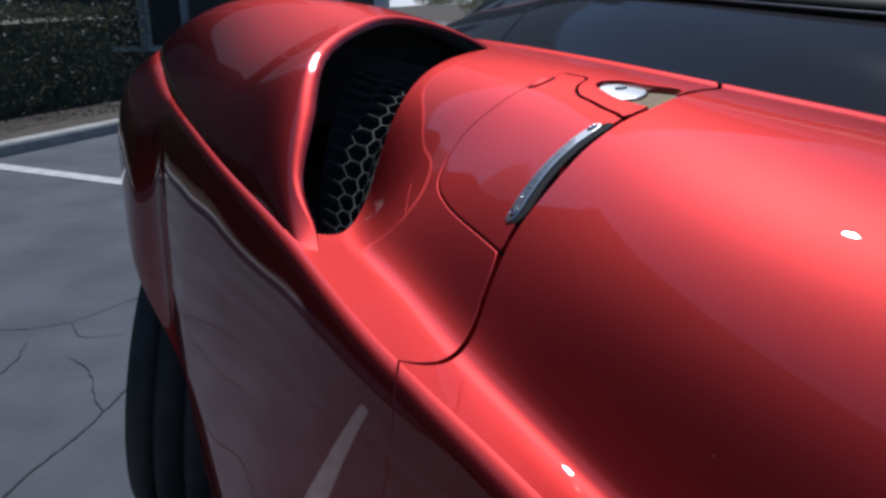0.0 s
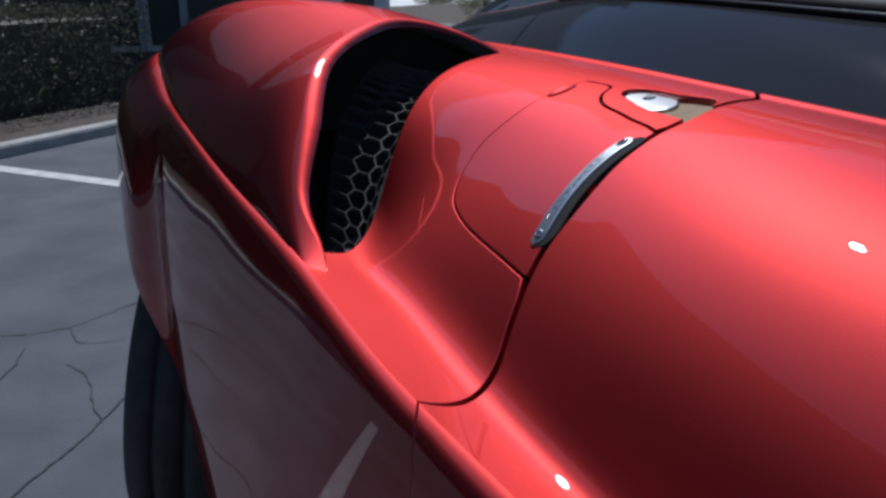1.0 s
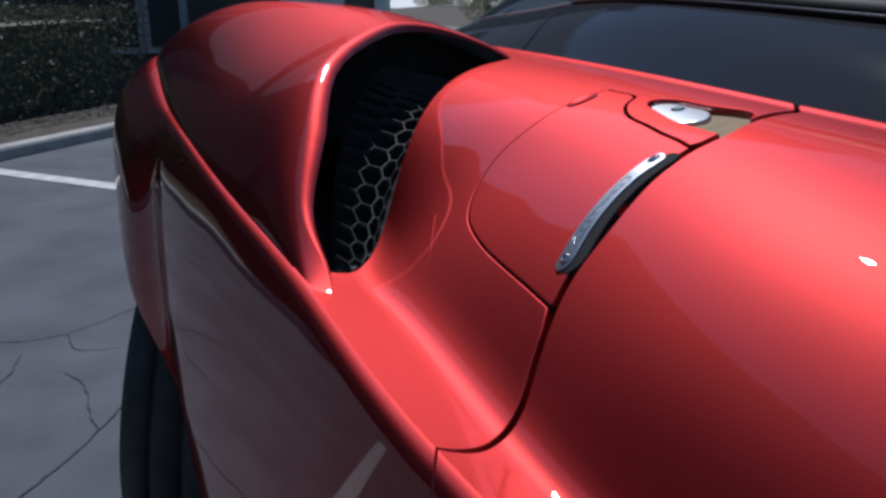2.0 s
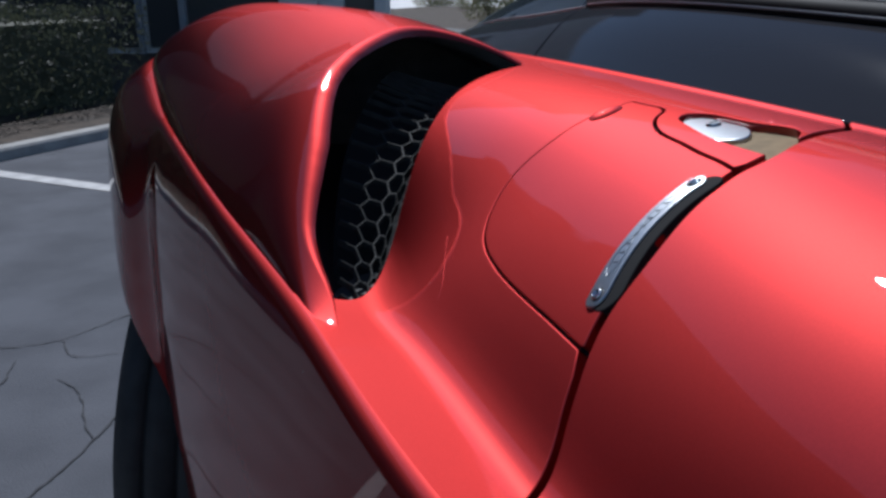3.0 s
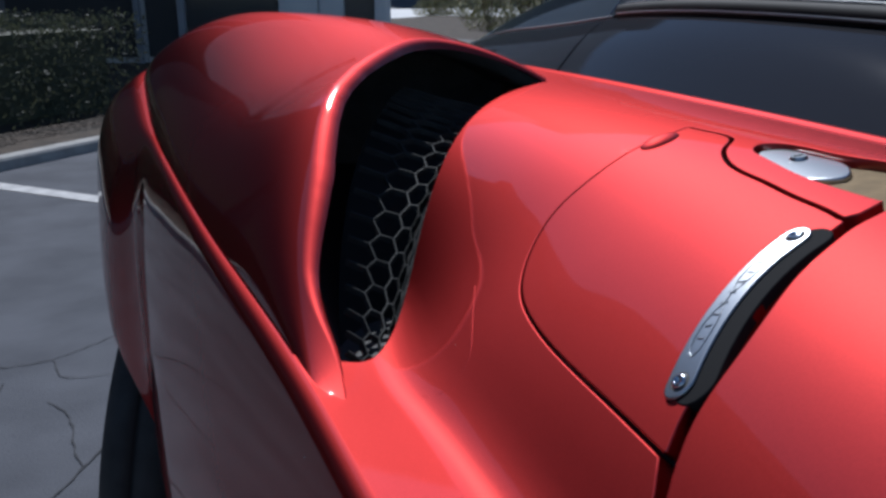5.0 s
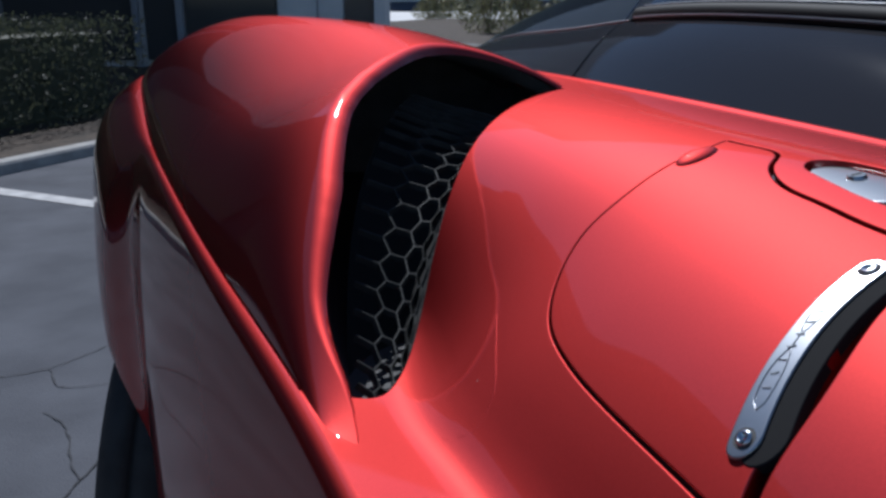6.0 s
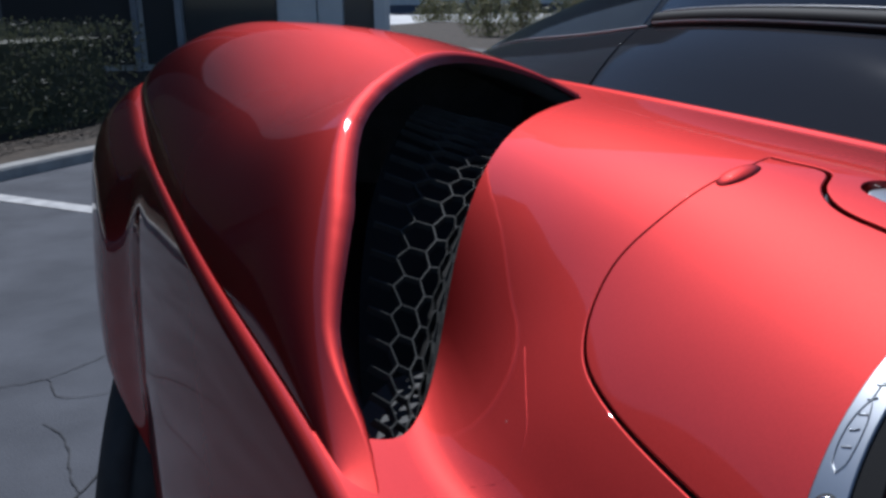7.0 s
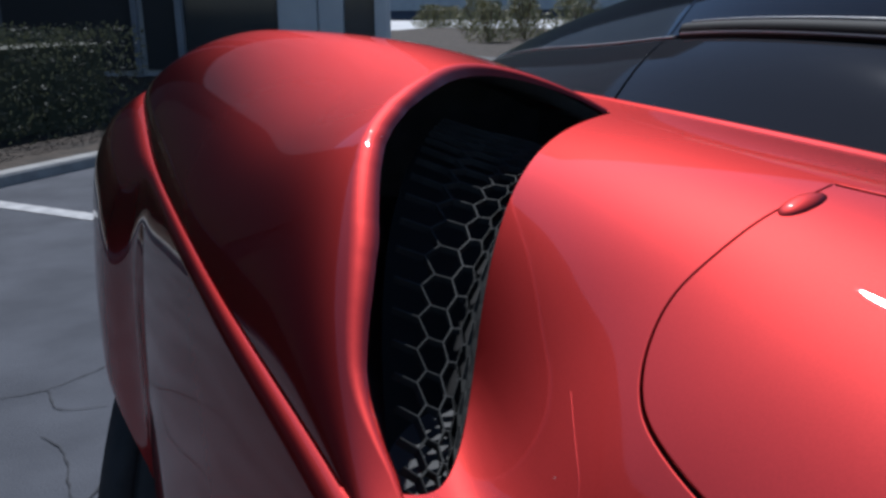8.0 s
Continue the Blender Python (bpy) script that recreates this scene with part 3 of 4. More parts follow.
def build_far_block():
    root = empty("far_skyline", (40, 75, 0))
    tagged(root, "distant pale base wall with an added unseen dark block that dims reflections", "building")
    # everything above the base is unseen, added to dim sky reflections in the car glass
    for name, z0, z1, y0, mat, label in (("base", 0, 2.0, 74.9, WALL, "pale base wall"), ("skyline_block", 2.0, 33.0, 75.0, WINDOW, "unseen dark block added to dim sky reflections"), ("parapet", 33.0, 34.0, 74.8, DARKWALL, "dark parapet")):
        bm = bmesh.new()
        box_into(bm, (-5.0, y0, z0), (100, 82, z1), 0.03)
        part(name, bm, mat, root, label, smooth=False)


build_far_block()
PALE = vary(material("pale_paving", (0.5, 0.5, 0.49), 0.85), (0.56, 0.56, 0.56), (0.70, 0.70, 0.69), 0.8, 5.0, bump=0.1)


def build_paving():
    for name, lo, hi, label in (("pavement", (-0.5, 17.5, 0), (0.95, 26.5, 0.06), "pale sunlit concrete pavement beside the building"), ("plaza", (-4.5, 29.0, 0), (40, 41, 0.05), "pale sunlit paving in the distance")):
        bm = bmesh.new()
        box_into(bm, lo, hi, 0.015)
        tagged(part(name, bm, PALE, None, smooth=False), label, "paving", kind="structure")


build_paving()
for i, (x, y, r, h) in enumerate(((1.55, 20.5, 0.5, 0.95), (2.5, 21.5, 0.5, 1.15), (3.5, 21.0, 0.6, 1.1), (1.7, 27.5, 0.6, 1.0), (3.0, 27.0, 0.6, 1.2), (4.6, 25.5, 0.7, 1.2))):
    bush("bush", (x, y, 0), r, h, 20 + i, "dry olive green bush in front of the far lot")
for i, (x, y, r, h) in enumerate(((0.35, 31.0, 0.6, 0.8), (1.0, 31.4, 0.7, 0.75))):
    bush("bush", (x, y, 0), r, h, 40 + i, "low dark bush beside the pale pavement")


# ---- the red car ----
car = empty("sports_car", (0.3, 1.0, 0.0))
tagged(car, "metallic red sports car with a fender air scoop and tinted windows", "car")

GAP = plan([(-0.0293, 0.3927), (-0.02, 0.3934), (-0.0096, 0.3986), (-0.0003, 0.4103), (0.0068, 0.4192), (0.0123, 0.4269), (0.0173, 0.4369), (0.0225, 0.447), (0.0314, 0.4617), (0.0406, 0.472), (0.0555, 0.4814), (0.0711, 0.4923), (0.0863, 0.5034), (0.1012, 0.5114), (0.1109, 0.5164), (0.1227, 0.5203), (0.1492, 0.5386), (0.1769, 0.5527)])
GAP[0] = (0.0, 0.393)
GAP[-1] = (1.0, 0.570)


def gap_edge(line, side):
    """One edge of the joint, which opens from a hair's width at the ridge."""
    out = []
    for s, y in line:
        k = min(1.0, max(0.0, (shoulder(s, y).x + 0.03) / 0.05))
        out.append((s, y + side * (0.0014 + 0.0028 * k)))
    return out


# the door: its upper skin and its side
panel("door", shoulder, [(0, -0.55), (1, -0.55)] + gap_edge(GAP, -1)[::-1], 0.007, 0.25, 1.0, RED, car, "metallic red door skin", rim=lambda u, v: 0.0 if u < 0.002 else 0.002)
SEAM = [(0, 0.392), (0.013, 0.38), (0.03, 0.37), (0.046, 0.365), (0.061, 0.363), (0.3, 0.34), (0.66, 0.30)]
panel("door_side", flank, [(0, -0.55), (0.66, -0.55)] + shifted(SEAM, -0.0012)[::-1], 0.014, 1.0, 1.0, RED, car, flip=-1, rim=lambda u, v: 0.0 if u < 0.002 else 0.0016)

# the flap behind the door
FLAP = [(0.0287, 0.4663), (0.0196, 0.5025), (0.0073, 0.5498), (-0.0017, 0.5909), (-0.0033, 0.6138), (0.0002, 0.6316), (0.0088, 0.6494), (0.0217, 0.663), (0.0389, 0.6706), (0.0565, 0.678), (0.0744, 0.685), (0.0909, 0.6908), (0.1028, 0.6975)]
FLAP_IN = [(0.1028, 0.6975), (0.1091, 0.6781), (0.1129, 0.6539), (0.1056, 0.6425), (0.1015, 0.632), (0.0995, 0.6109), (0.1032, 0.5841), (0.1065, 0.5567), (0.11, 0.5338), (0.1107, 0.5241)]
LOCK = [(0.1276, 0.5261), (0.1247, 0.5381), (0.12, 0.5592), (0.1165, 0.5803), (0.1149, 0.602), (0.1138, 0.6198), (0.1151, 0.6305), (0.121, 0.6364), (0.1289, 0.6331), (0.138, 0.6178), (0.144, 0.598), (0.154, 0.5775), (0.1589, 0.5659), (0.1566, 0.5511), (0.1505, 0.5422)]


def between(x0, x1):
    return [q for q in GAP if x0 < shoulder(*q).x < x1]


def offset_plan(points, d):
    out = []
    c = smooth_curve(points, 0.004)
    for i, p in enumerate(c):
        t = (c[min(i + 1, len(c) - 1)] - c[max(i - 1, 0)]).normalized()
        out.append((p.x + t.y * d, p.y - t.x * d))
    return out


def to_s(points):
    return [(on_shoulder(x, y), y) for x, y in points]


flap_line = to_s(offset_plan(FLAP, 0.0014)) + to_s(offset_plan(FLAP_IN, 0.0018))
hole_line = to_s(offset_plan(FLAP, -0.0010)) + to_s(offset_plan(FLAP_IN, -0.0018))
flap = panel("fuel_flap", shoulder, flap_line + gap_edge(between(0.030, 0.111), 1)[::-1], 0.006, 0.25, 1.0, RED, car, "metallic red flap with a thin joint", rim=0.0009, depth=0.006)

# the quarter panel, from the door's joint into the scoop
INNER = [(-0.103, 0.628), (-0.088, 0.63), (-0.076, 0.65), (-0.068, 0.6852), (-0.061, 0.7261), (-0.0531, 0.7673), (-0.041, 0.8113), (-0.0185, 0.8664), (0.0036, 0.9064), (0.0284, 0.9420), (0.0480, 0.9640), (0.0620, 0.9780)]
lock_line = to_s([(p.x, p.y) for p in smooth_curve(LOCK, 0.003)])
quarter_loop = gap_edge(between(-1, 0.027), 1) + hole_line + gap_edge(between(0.115, 0.130), 1) + lock_line + gap_edge(between(0.159, 1), 1)
quarter_loop += [(1.0, 0.7), (1.0, 0.9), (1.0, 1.12), (1.0, 1.6), (on_shoulder(belt_x(1.6) - 0.03, 1.6), 1.6), (on_shoulder(0.03, 1.2), 1.2), (on_shoulder(0.036, 1.12), 1.12), (on_shoulder(0.060, 1.02), 1.02)]
quarter_loop += plan(INNER)[::-1] + [(0.0, 0.628), (0.0, 0.5)]
panel("quarter_panel", shoulder, quarter_loop, 0.006, 0.25, 1.0, RED, car, "metallic red quarter panel", rim=lambda u, v: 0.0 if u < 0.002 else 0.0009, depth=0.008)

# dark shell under the joints
sheet("inner_shell", raised(shoulder, -0.011), steps(0.0, 1.0, 30), steps(-0.54, 0.62, 30), BLACK, car, "dark inner metal")

# the haunch round the scoop, with its rolled lip
LIP = [(-0.0895, 0.571, 0.867), (-0.095, 0.602, 0.870), (-0.105, 0.634, 0.8735), (-0.112, 0.660, 0.880), (-0.119, 0.700, 0.907), (-0.123, 0.752, 0.943), (-0.117, 0.845, 0.981), (-0.080, 0.950, 1.006), (-0.031, 1.012, 1.010), (0.026, 1.006, 0.994), (0.066, 0.985, 0.9725)]
lip_curve = smooth_curve(LIP, 0.006)
lip_line = [(on_haunch(*p) - 0.02 * max(0.0, 1.0 - abs(on_haunch(*p) - 0.42) / 0.3), p.y + 0.009 * min(1.0, max(0.0, (p.y - 0.58) / 0.14))) for p in lip_curve]
haunch_loop = [(0.0, 0.564)] + lip_line + [(1.0, 1.02), (1.0, 2.2), (0.0, 2.2)]
panel("rear_fender", haunch, haunch_loop, 0.012, 0.4, 1.0, RED, car, "metallic red fender with a rolled scoop lip", rim=lambda u, v: 0.0 if u < 0.004 or v > 1.024 else (0.0006 + 0.0130 * min(1.0, max(0.0, (v - 0.595) / 0.16))) * (1.0 - 0.7 * min(1.0, max(0.0, (u - 0.6) / 0.3))), depth=0.0015, curl=68)

# the lower side behind the door, cut by the wheel arch
HUB = Vector((-0.405, 1.58, 0.325))
arch = []
for i in range(31):
    a = math.pi * (1.12 - 1.24 * i / 30)
    y, z = HUB.y + 0.365 * math.cos(a), HUB.z + 0.365 * math.sin(a)
    arch.append((ridge_z(y) - z, y))
panel("side_panel", flank, [(0, 2.2), (0.55, 2.2), (0.66, 1.98)] + arch[::-1] + [(0.68, 1.2)] + shifted(SEAM, 0.0012)[::-1], 0.014, 1.0, 1.0, RED, car, flip=-1, depth=0.02, rim=lambda u, v: 0.0 if u < 0.002 else 0.0016)


# ---- inside the scoop ----
MESH_IN = [(-0.090, 0.634, 0.850), (-0.074, 0.660, 0.855), (-0.062, 0.730, 0.880), (-0.043, 0.812, 0.920), (-0.012, 0.905, 0.945), (0.02, 0.965, 0.955), (0.055, 0.99, 0.962)]
MESH_OUT = [(-0.098, 0.632, 0.850), (-0.110, 0.730, 0.878), (-0.111, 0.850, 0.930), (-0.098, 0.96, 0.965), (-0.062, 1.05, 0.982), (-0.02, 1.09, 0.985), (0.05, 1.06, 0.962)]


def across(line):
    ks = [i / (len(line) - 1) for i in range(len(line))]
    fs = [spline(ks, [p[j] for p in line]) for j in range(3)]
    return lambda v: Vector([f(v) for f in fs])


mesh_in = across(MESH_IN)
out_x = spline([p[1] for p in MESH_OUT[:-1]], [p[0] for p in MESH_OUT[:-1]])
out_z = spline([p[1] for p in MESH_OUT[:-1]], [p[2] for p in MESH_OUT[:-1]])


def grille(u, v):
    """From the red wall (u = 0) to the outer wall (u = 1)."""
    a = mesh_in(v)
    y = a.y + 0.03 * v
    d = Vector((out_x(y), y, out_z(y)))
    return bezier(a + Vector((0.003, 0.004, -0.004)), a + Vector((0.0, 0.0, -0.032)), a.lerp(d, 0.3) + Vector((0, 0.012, -0.026)), d + Vector((0, 0, -0.008)), u)


def build_grille():
    """A honeycomb of flat ribs, hexagon by hexagon, on the grille's surface."""
    lu, lv = 0.128, 0.36
    cw, ch = 0.0225, 0.0165
    edges = set()
    def key(x, y):
        return (round(x * 20000), round(y * 20000))
    at = {}
    for i in range(-2, int(lu / (cw * 0.75)) + 3):
        for j in range(-2, int(lv / ch) + 3):
            cx, cy = i * cw * 0.75, (j + 0.5 * (i % 2)) * ch
            ring = [(cx - cw / 2, cy), (cx - cw / 4, cy - ch / 2), (cx + cw / 4, cy - ch / 2), (cx + cw / 2, cy), (cx + cw / 4, cy + ch / 2), (cx - cw / 4, cy + ch / 2)]
            ks = [key(*p) for p in ring]
            for k, p in zip(ks, ring):
                at.setdefault(k, p)
            for a, b in zip(ks, ks[1:] + ks[:1]):
                edges.add((min(a, b), max(a, b)))
    verts, faces = [], []
    half, thick = 0.0007, 0.0040
    for a, b in sorted(edges):
        (x0, y0), (x1, y1) = at[a], at[b]
        if not (0 <= x0 / lu <= 1 and 0 <= x1 / lu <= 1 and 0 <= y0 / lv <= 1 and 0 <= y1 / lv <= 1):
            continue
        ends = []
        for x, y in ((x0, y0), (x1, y1)):
            # the mesh is drawn close together where it is pressed round the wall
            ends.append(frame_at(grille, min(max((x / lu) ** 1.7, 0.002), 0.998), y / lv))
        p, q = ends[0][0], ends[1][0]
        if (p - q).length < 1e-5:
            continue
        n = ends[0][1]
        side = (q - p).cross(n).normalized() * half * (0.5 + 0.5 * min(1.0, (x0 + x1) / lu))
        i = len(verts)
        for e in (p, q):
            verts += [e + side + n * 0.0006, e - side + n * 0.0006, e - side * 0.7 - n * thick, e + side * 0.7 - n * thick]
        faces += [[i, i + 1, i + 5, i + 4], [i + 1, i + 2, i + 6, i + 5], [i + 2, i + 3, i + 7, i + 6], [i + 3, i, i + 4, i + 7]]
    from_lists("intake_mesh", verts, faces, PLASTIC, car, "black plastic honeycomb mesh", smooth=False)


build_grille()
sheet("intake_duct", lambda u, v: grille(u, v) + Vector((0, 0.012, -0.022)), steps(0.001, 0.999, 16), steps(0.0, 1.0, 30), DUCT, car, "dark air duct")


low = min(range(len(lip_line)), key=lambda i: lip_line[i][0])
rear_lip = lip_line[low:]


def fender_inside(u, v):
    """The dark inner side of the fender, from behind the lip rearwards."""
    y = float(np.interp(u, [q[0] for q in rear_lip], [q[1] for q in rear_lip])) + 0.008 + v * 0.4
    p, n, _, _ = frame_at(haunch, u, y)
    return p - n * (0.006 + 0.012 * min(1.0, v * 12))


sheet("scoop_lining", fender_inside, steps(rear_lip[0][0], 0.996, 60), [0, 0.01, 0.03, 0.06, 0.1, 0.2, 0.4, 0.7, 1.0], LINING, car, "matt black lining inside the scoop lip")

sheet("bulkhead", lambda u, v: Vector((haunch(u, 1.3).x, 1.3, haunch(u, 1.3).z - 0.01 - v * (haunch(u, 1.3).z - 0.80))), steps(0, 1, 24), steps(0, 1, 4), LINING, car, "dark bulkhead behind the scoop")
sheet("scoop_side", lambda y, v: Vector((foot_x(y) + 0.002, y, foot_z(y) - 0.002 - v * 0.14)), steps(0.985, 1.31, 14), steps(0, 1, 4), LINING, car, "matt black inner wall of the scoop")
sheet("scoop_floor", lambda u, y: Vector((ridge_x(y) + 0.004 + u * (0.35 - ridge_x(y)), y, min(ridge_z(y) - 0.034, 0.838))), steps(0, 1, 6), steps(0.60, 2.15, 30), BLACK, car, "dark floor of the scoop")

# ---- fittings on the shoulder ----
def tube(bm, pts, r, seg=8, closed=False):
    rows = []
    n = len(pts)
    for i, p in enumerate(pts):
        a = pts[(i - 1) % n] if closed else pts[max(i - 1, 0)]
        b = pts[(i + 1) % n] if closed else pts[min(i + 1, n - 1)]
        t = (b - a).normalized()
        s = t.cross(Vector((0.13, 0.2, 0.97))).normalized()
        o = s.cross(t)
        rows.append([bm.verts.new(p + s * r * math.cos(6.2832 * k / seg) + o * r * math.sin(6.2832 * k / seg)) for k in range(seg)])
    for i in range(n if closed else n - 1):
        a, b = rows[i], rows[(i + 1) % n]
        for k in range(seg):
            bm.faces.new((a[k], a[(k + 1) % seg], b[(k + 1) % seg], b[k]))
    return bm


def capsule(a, b, half, n=10):
    """A rounded strip in plan between two points, (x, y) by (x, y), bowed a little."""
    a, b = Vector(a), Vector(b)
    line = [a.lerp(b, i / 12) for i in range(13)]
    bow = Vector((-(b - a).y, (b - a).x)).normalized()
    line = [p + bow * 0.005 * (1 - (2 * i / 12 - 1) ** 2) for i, p in enumerate(line)]
    left, right = [], []
    for i, p in enumerate(line):
        t = (line[min(i + 1, 12)] - line[max(i - 1, 0)]).normalized()
        o = Vector((-t.y, t.x))
        left.append(p + o * half)
        right.append(p - o * half)
    ends = []
    for p, q, t in ((line[-1], left[-1], 1), (line[0], right[0], 1)):
        o = q - p
        ends.append([p + Matrix.Rotation(-math.pi * k / n, 2) @ o for k in range(1, n)])
    return left + ends[0] + right[::-1] + ends[1]


STRIP_A, STRIP_B = (0.041, 0.4858), (0.0933, 0.5219)


def build_strip():
    loop = to_s([(p.x, p.y) for p in capsule(STRIP_A, STRIP_B, 0.0049)])
    strip = panel("door_plate", raised(shoulder, 0.0015), loop, 0.003, 0.25, 1.0, ALLOY, car, "brushed aluminium plate with engraved lettering", rim=0.0008, depth=0.003)
    pad = to_s([(p.x + 0.0038, p.y - 0.0053) for p in capsule(STRIP_A, STRIP_B, 0.0066)])
    panel("rubber_pad", raised(shoulder, 0.0004), pad, 0.003, 0.25, 1.0, PAD, car, "black rubber pad", rim=0.0006, depth=0.004)
    for x, y in (STRIP_A, STRIP_B):
        p, n, _, _ = frame_at(shoulder, on_shoulder(x, y), y)
        m = Matrix.Translation(p + n * 0.0015) @ n.to_track_quat("Z", "Y").to_matrix().to_4x4()
        bm = bmesh.new()
        prof = [(0.0030, 0.0), (0.0030, 0.0006), (0.0026, 0.0011), (0.0015, 0.0013), (0.0014, 0.0001), (0.0, 0.0001)]
        rows = [[bm.verts.new(m @ Vector((r * math.cos(6.2832 * k / 16), r * math.sin(6.2832 * k / 16), z))) for k in range(16)] for r, z in prof[:-1]]
        for a, b in zip(rows, rows[1:]):
            for k in range(16):
                bm.faces.new((a[k], a[(k + 1) % 16], b[(k + 1) % 16], b[k]))
        bm.faces.new(rows[-1])
        part("screw", bm, CHROME, strip, "small chrome hex screw")
        bm = bmesh.new()
        bmesh.ops.create_circle(bm, cap_ends=True, segments=16, radius=0.0042, matrix=m @ Matrix.Translation((0, 0, 0.00008)))
        part("recess", bm, BLACK, strip, smooth=False)
    # engraved frame and bars in place of the lettering
    a, b = Vector(STRIP_A), Vector(STRIP_B)
    along = (b - a).normalized()
    bow = Vector((-along.y, along.x))
    def at(f, o):
        q = a + (b - a) * f + bow * (o + 0.005 * (1 - (2 * f - 1) ** 2))
        p, n, _, _ = frame_at(shoulder, on_shoulder(q.x, q.y), q.y)
        return p + n * 0.0017
    bm = bmesh.new()
    outline = [at(0.13 + 0.74 * i / 20, 0.0028 * math.sin(math.pi * min(1, 0.06 + i / 9 if i < 10 else 0.06 + (20 - i) / 9)) ** 0.5 if 0 < i < 20 else 0) for i in range(21)]
    outline += [at(0.87 - 0.74 * i / 20, -0.0028 * math.sin(math.pi * min(1, 0.06 + i / 9 if i < 10 else 0.06 + (20 - i) / 9)) ** 0.5) for i in range(1, 20)]
    tube(bm, outline, 0.00016, 5, True)
    part("engraved_border", bm, ALLOY, strip)
    for i in range(8):
        f = 0.24 + 0.52 * i / 7
        bm = bmesh.new()
        tube(bm, [at(f + 0.008 * (i % 2), -0.0014), at(f, 0.0), at(f, 0.0014)], 0.00026, 5)
        part("engraved_bar", bm, ALLOY, strip)


def build_bump():
    x, y = 0.082, 0.682
    p, n, tu, tv = frame_at(shoulder, on_shoulder(x, y), y)
    ax = Vector((0.9, 0.43, 0)).normalized()
    ax = (ax - n * ax.dot(n)).normalized()
    m = Matrix((ax, n.cross(ax), n)).transposed().to_4x4()
    m.translation = p
    bm = bmesh.new()
    bmesh.ops.create_uvsphere(bm, u_segments=32, v_segments=18, radius=1.0, matrix=m @ Matrix.Translation((0, 0, -0.0012)) @ Matrix.Diagonal((0.013, 0.0085, 0.0040, 1)))
    part("hinge_cover", bm, RED, car, "small rounded red hinge cover")


def build_lock():
    # the sunk tray, its tan pad and the bright lock plate
    c = Vector((0.143, 0.595))
    ring = [Vector((p.x, p.y)) for p in smooth_curve(LOCK, 0.003)]
    tray = [(c + (p - c) * 1.06) for p in ring]
    panel("lock_tray", raised(shoulder, -0.0075), to_s([(p.x, p.y) for p in tray]), 0.005, 0.25, 1.0, TRIM, car, "black sunk tray", rim=0.0)
    pad = [(0.1165, 0.5803), (0.1243, 0.5698), (0.1337, 0.5677), (0.144, 0.587), (0.1529, 0.5753), (0.1584, 0.5623), (0.1518, 0.5456), (0.1343, 0.5305), (0.1293, 0.5272), (0.1261, 0.5384), (0.1209, 0.5552)]
    panel("lock_pad", raised(shoulder, -0.0050), to_s(pad), 0.005, 0.25, 1.0, TAN, car, "tan leather pad", rim=0.001, depth=0.004)
    leaf = [(0.1169, 0.6245), (0.1206, 0.6309), (0.1276, 0.6295), (0.1356, 0.612), (0.1411, 0.5942), (0.1395, 0.5797), (0.1325, 0.5709), (0.1259, 0.5738), (0.1186, 0.5823), (0.1169, 0.5998)]
    leaf = [(p.x, p.y) for p in smooth_curve(leaf + leaf[:1], 0.002)][:-1]
    plate = panel("lock_plate", raised(shoulder, -0.0028), to_s(leaf), 0.003, 0.25, 1.0, ALLOY, car, "polished leaf-shaped lock plate", rim=0.0012, depth=0.004)
    x, y = 0.1291, 0.6084
    p, n, _, _ = frame_at(shoulder, on_shoulder(x, y), y)
    m = Matrix.Translation(p - n * 0.0028) @ n.to_track_quat("Z", "Y").to_matrix().to_4x4()
    bm = bmesh.new()
    bmesh.ops.create_cone(bm, segments=20, radius1=0.0045, radius2=0.0038, depth=0.0016, cap_ends=True, matrix=m @ Matrix.Translation((0, 0, 0.0008)))
    part("lock_cylinder", bm, ALLOY, plate, "round lock cylinder", smooth=False)
    bm = bmesh.new()
    box_into(bm, (-0.0006, -0.0024, 0.0015), (0.0006, 0.0024, 0.0019))
    bmesh.ops.transform(bm, matrix=m, verts=bm.verts)
    part("keyhole", bm, BLACK, plate, smooth=False)


def build_fold():
    """The fine pressed line beside the scoop, down to the shelf."""
    line = [(-0.0245, 0.652), (-0.0283, 0.6116), (-0.0337, 0.5905), (-0.0412, 0.5845), (-0.05, 0.5883), (-0.0581, 0.5905)]
    bm = bmesh.new()
    pts = []
    for q in smooth_curve(line, 0.004):
        p, n, _, _ = frame_at(shoulder, on_shoulder(q.x, q.y), q.y)
        pts.append(p - n * 0.00068)
    tube(bm, pts, 0.0008, 10)
    bmesh.ops.recalc_face_normals(bm, faces=bm.faces)
    part("pressed_line", bm, RED, car)


build_strip()
build_fold()
build_bump()
build_lock()

# ---- greenhouse ----
kink_z = spline((-0.6, 0.6, 1.1, 1.2, 1.6, 2.05), (1.03, 1.028, 1.024, 1.015, 0.985, 0.935))
roof_z = spline((-0.6, 0.5, 1.1, 1.5, 1.75, 2.05), (1.20, 1.18, 1.12, 1.053, 1.008, 0.94))
roof_x = spline((-0.6, 0.5, 1.1, 1.5, 1.75, 2.05), (0.60, 0.40, 0.27, 0.19, 0.155, 0.11))


def glass_low(s, y):
    a = Vector((belt_x(y) + 0.001, y, belt_z(y) - 0.0045))
    b = Vector((belt_x(y) + 0.066, y, kink_z(y)))
    p = a.lerp(b, s)
    p.z += 0.004 * math.sin(math.pi * s)
    return p


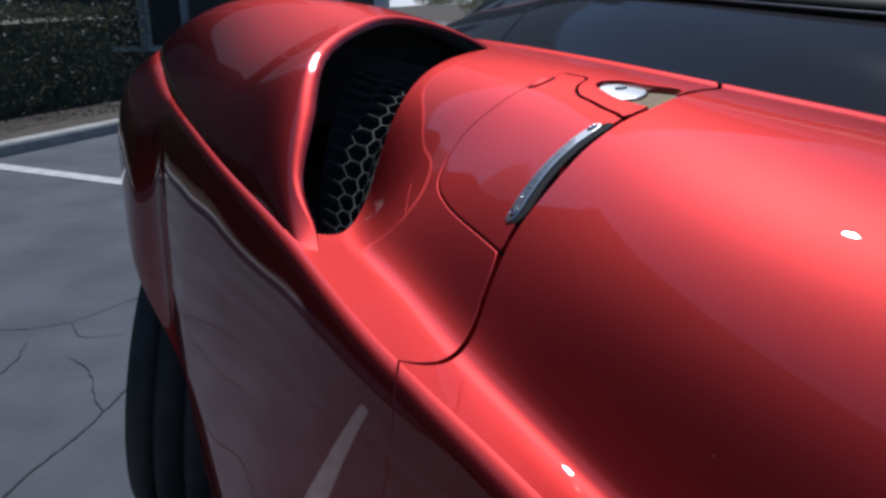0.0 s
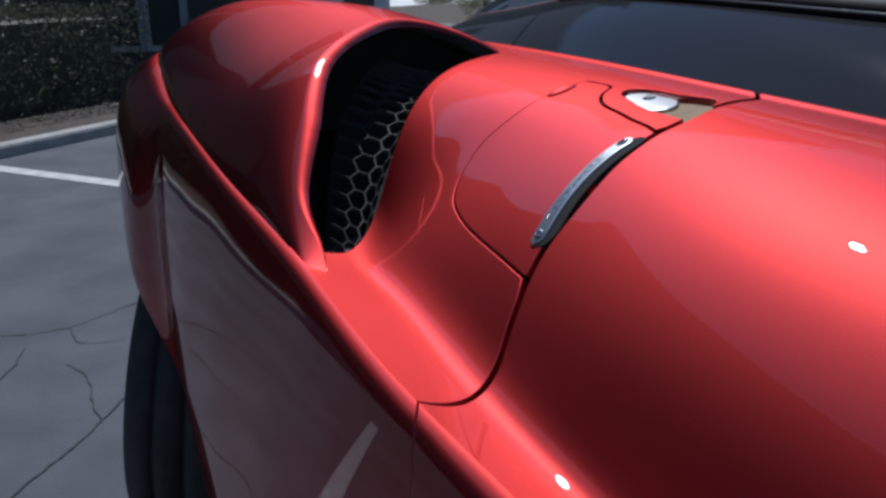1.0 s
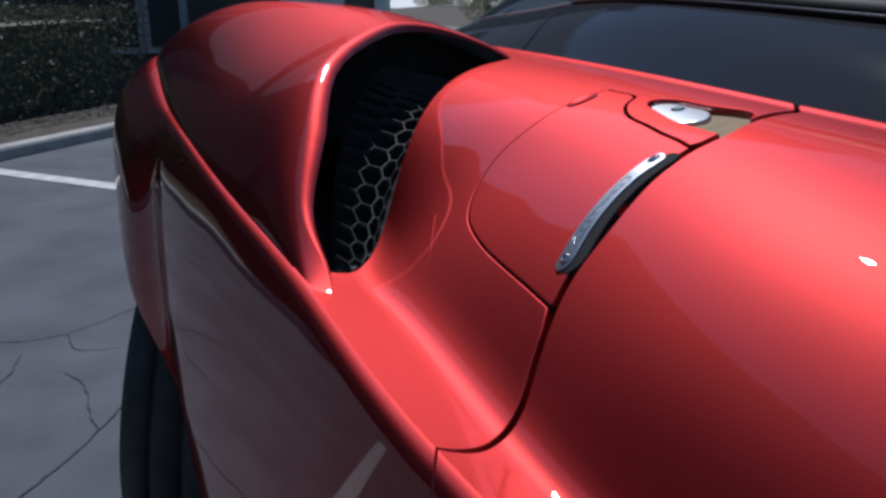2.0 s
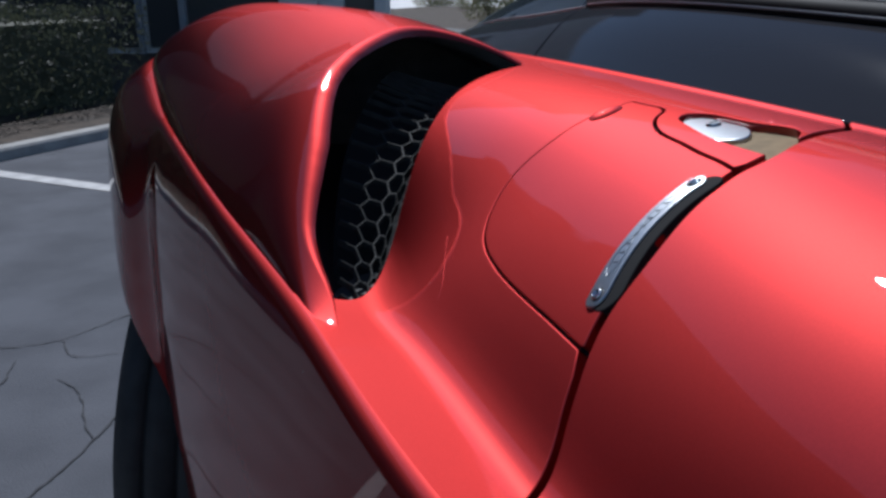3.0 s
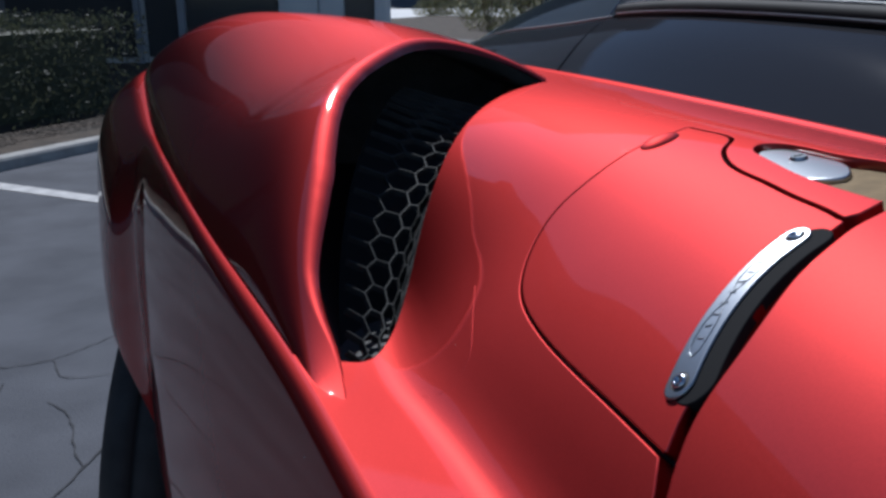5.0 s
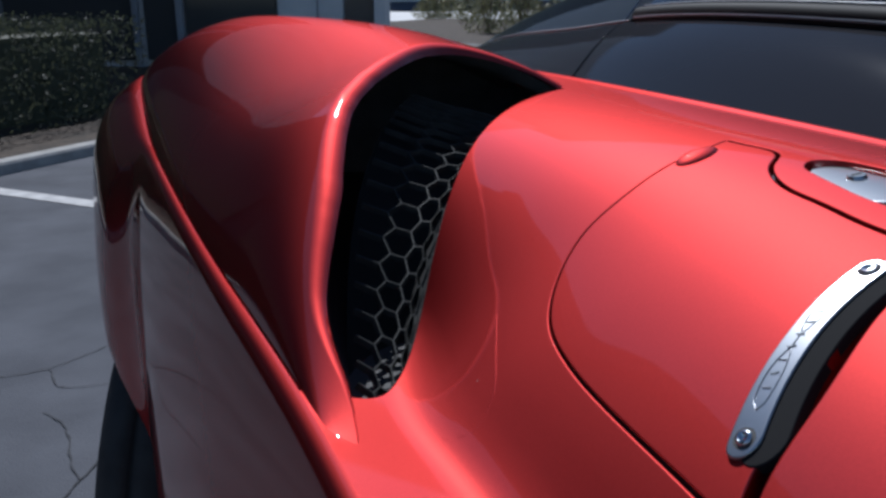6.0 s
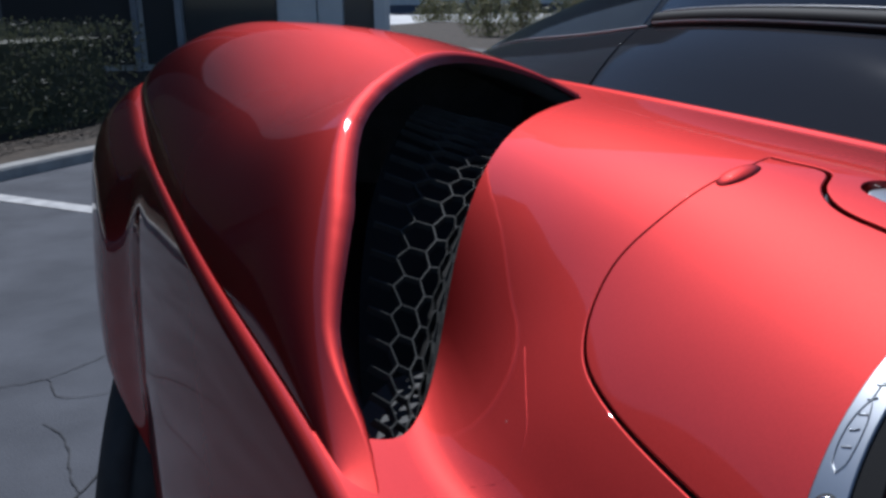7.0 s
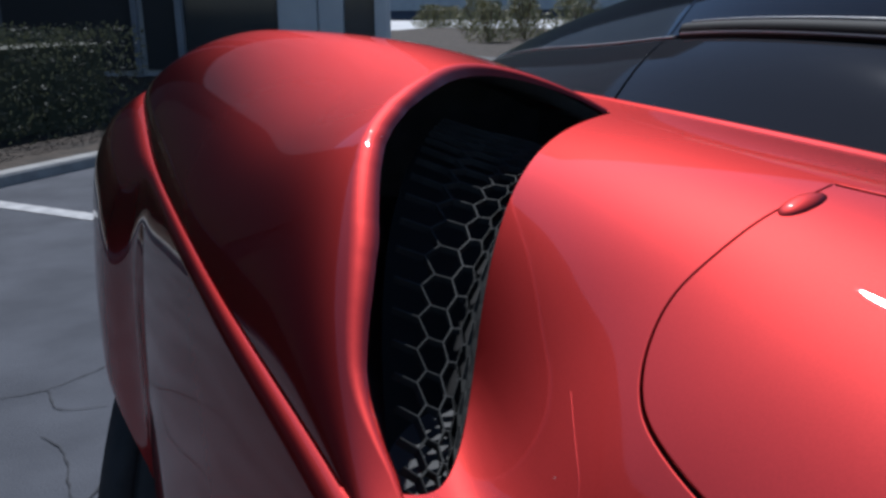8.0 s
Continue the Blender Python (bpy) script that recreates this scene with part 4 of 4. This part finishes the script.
def glass_high(s, y):
    a = Vector((belt_x(y) + 0.072, y, kink_z(y) + 0.004))
    b = Vector((roof_x(y), y, roof_z(y)))
    p = a.lerp(b, s)
    p.z += 0.012 * math.sin(math.pi * s)
    return p


SEAM0, SEAM1, SEAM2 = 1.063, 1.115, 1.20
panel("door_window", glass_low, [(0, -0.5), (1, -0.5), (1, SEAM1 - 0.003), (0, SEAM0 - 0.003)], 0.02, 0.08, 1.0, TINT, car, "dark tinted door glass", rim=0.0008, depth=0.004)
panel("quarter_window", glass_low, [(0, SEAM0 + 0.003), (1, SEAM1 + 0.003), (1, 2.05), (0, 2.05)], 0.02, 0.08, 1.0, TINT, car, "dark tinted quarter glass", rim=0.0008, depth=0.004)
panel("roof_side", glass_high, [(0, -0.5), (1, -0.5), (1, SEAM2 - 0.003), (0, SEAM1 - 0.001)], 0.02, 0.2, 1.0, ROOF_GLASS, car, "dark glossy roof glass", rim=0.0008, depth=0.004)
panel("buttress", glass_high, [(0, SEAM1 + 0.005), (1, SEAM2 + 0.003), (1, 2.05), (0, 2.05)], 0.02, 0.2, 1.0, ROOF, car, "gloss black rear buttress", rim=0.003, depth=0.01)
def bar(name, dx, dz, r, y0, y1, mat, label):
    bm = bmesh.new()
    tube(bm, [Vector((belt_x(y) + dx, y, kink_z(y) + dz)) for y in steps(y0, y1, 50)], r, 8)
    part(name, bm, mat, car, label)


bar("roof_rail", 0.074, 0.006, 0.008, -0.5, 1.09, TRIM, "matt black rail over the door glass")
bar("rail_edge", 0.0665, 0.0045, 0.0011, -0.5, 1.085, EDGE, "thin grey edge under the rail")
bar("rail_edge", 0.076, 0.0145, 0.0011, -0.5, 1.085, EDGE, "thin grey edge over the rail")
bar("edge_strip", 0.069, 0.002, 0.0014, 1.10, 2.0, EDGE, "thin pale edge strip")
sheet("cabin_shell", lambda u, y: Vector((belt_x(y) + 0.02 + u * 1.1, y, 0.955 - 0.1 * u)), steps(0, 1, 8), steps(-0.5, 2.0, 12), BLACK, car, "dark cabin")
sheet("roof", lambda u, y: Vector((roof_x(y) + u * 0.9, y, roof_z(y) + 0.05 * math.sin(3.14 * u))), steps(0, 1, 12), steps(-0.5, 2.05, 24), ROOF, car, "gloss black roof")


# ---- wheel ----
def build_wheel():
    axle = Vector((-1.0, -0.04, 0.12)).normalized()
    fore = axle.cross(Vector((0, 0, 1))).normalized()
    m = Matrix((fore, axle.cross(fore) * -1, axle)).transposed().to_4x4()
    m.translation = HUB
    def lathe(name, prof, mat, parent, label=""):
        bm = bmesh.new()
        seg = 64
        rows = [[bm.verts.new(m @ Vector((r * math.cos(6.28319 * k / seg), r * math.sin(6.28319 * k / seg), z))) for k in range(seg)] for r, z in prof]
        for a, b in zip(rows, rows[1:]):
            for k in range(seg):
                bm.faces.new((a[k], a[(k + 1) % seg], b[(k + 1) % seg], b[k]))
        bmesh.ops.recalc_face_normals(bm, faces=bm.faces)
        return part(name, bm, mat, parent, label)
    wheel = lathe("wheel", [(0.225, -0.1), (0.205, -0.08), (0.205, 0.05), (0.22, 0.09), (0.228, 0.095)], ALLOY, car, "rear wheel with a black tyre")
    prof = [(0.22, -0.11), (0.26, -0.135), (0.30, -0.13), (0.318, -0.112)]
    for g in (-0.08, -0.03, 0.03, 0.08):
        prof += [(0.325, g - 0.018), (0.325, g - 0.004), (0.318, g - 0.003), (0.318, g + 0.003), (0.325, g + 0.004)]
    prof += [(0.318, 0.112), (0.30, 0.13), (0.26, 0.135), (0.222, 0.11)]
    lathe("tyre", prof, RUBBER, wheel, "black rubber tyre")
    for i in range(5):
        bm = bmesh.new()
        a = 6.2832 * i / 5
        box_into(bm, (0.03, -0.022, 0.06), (0.215, 0.022, 0.085), 0.008)
        bmesh.ops.transform(bm, matrix=m @ Matrix.Rotation(a, 4, "Z"), verts=bm.verts)
        part("spoke", bm, ALLOY, wheel)


build_wheel()
bm = bmesh.new()
box_into(bm, (-0.05, -0.5, 0.16), (1.2, 1.2, 0.80), 0.05)
part("underbody", bm, BLACK, car, "dark underbody")
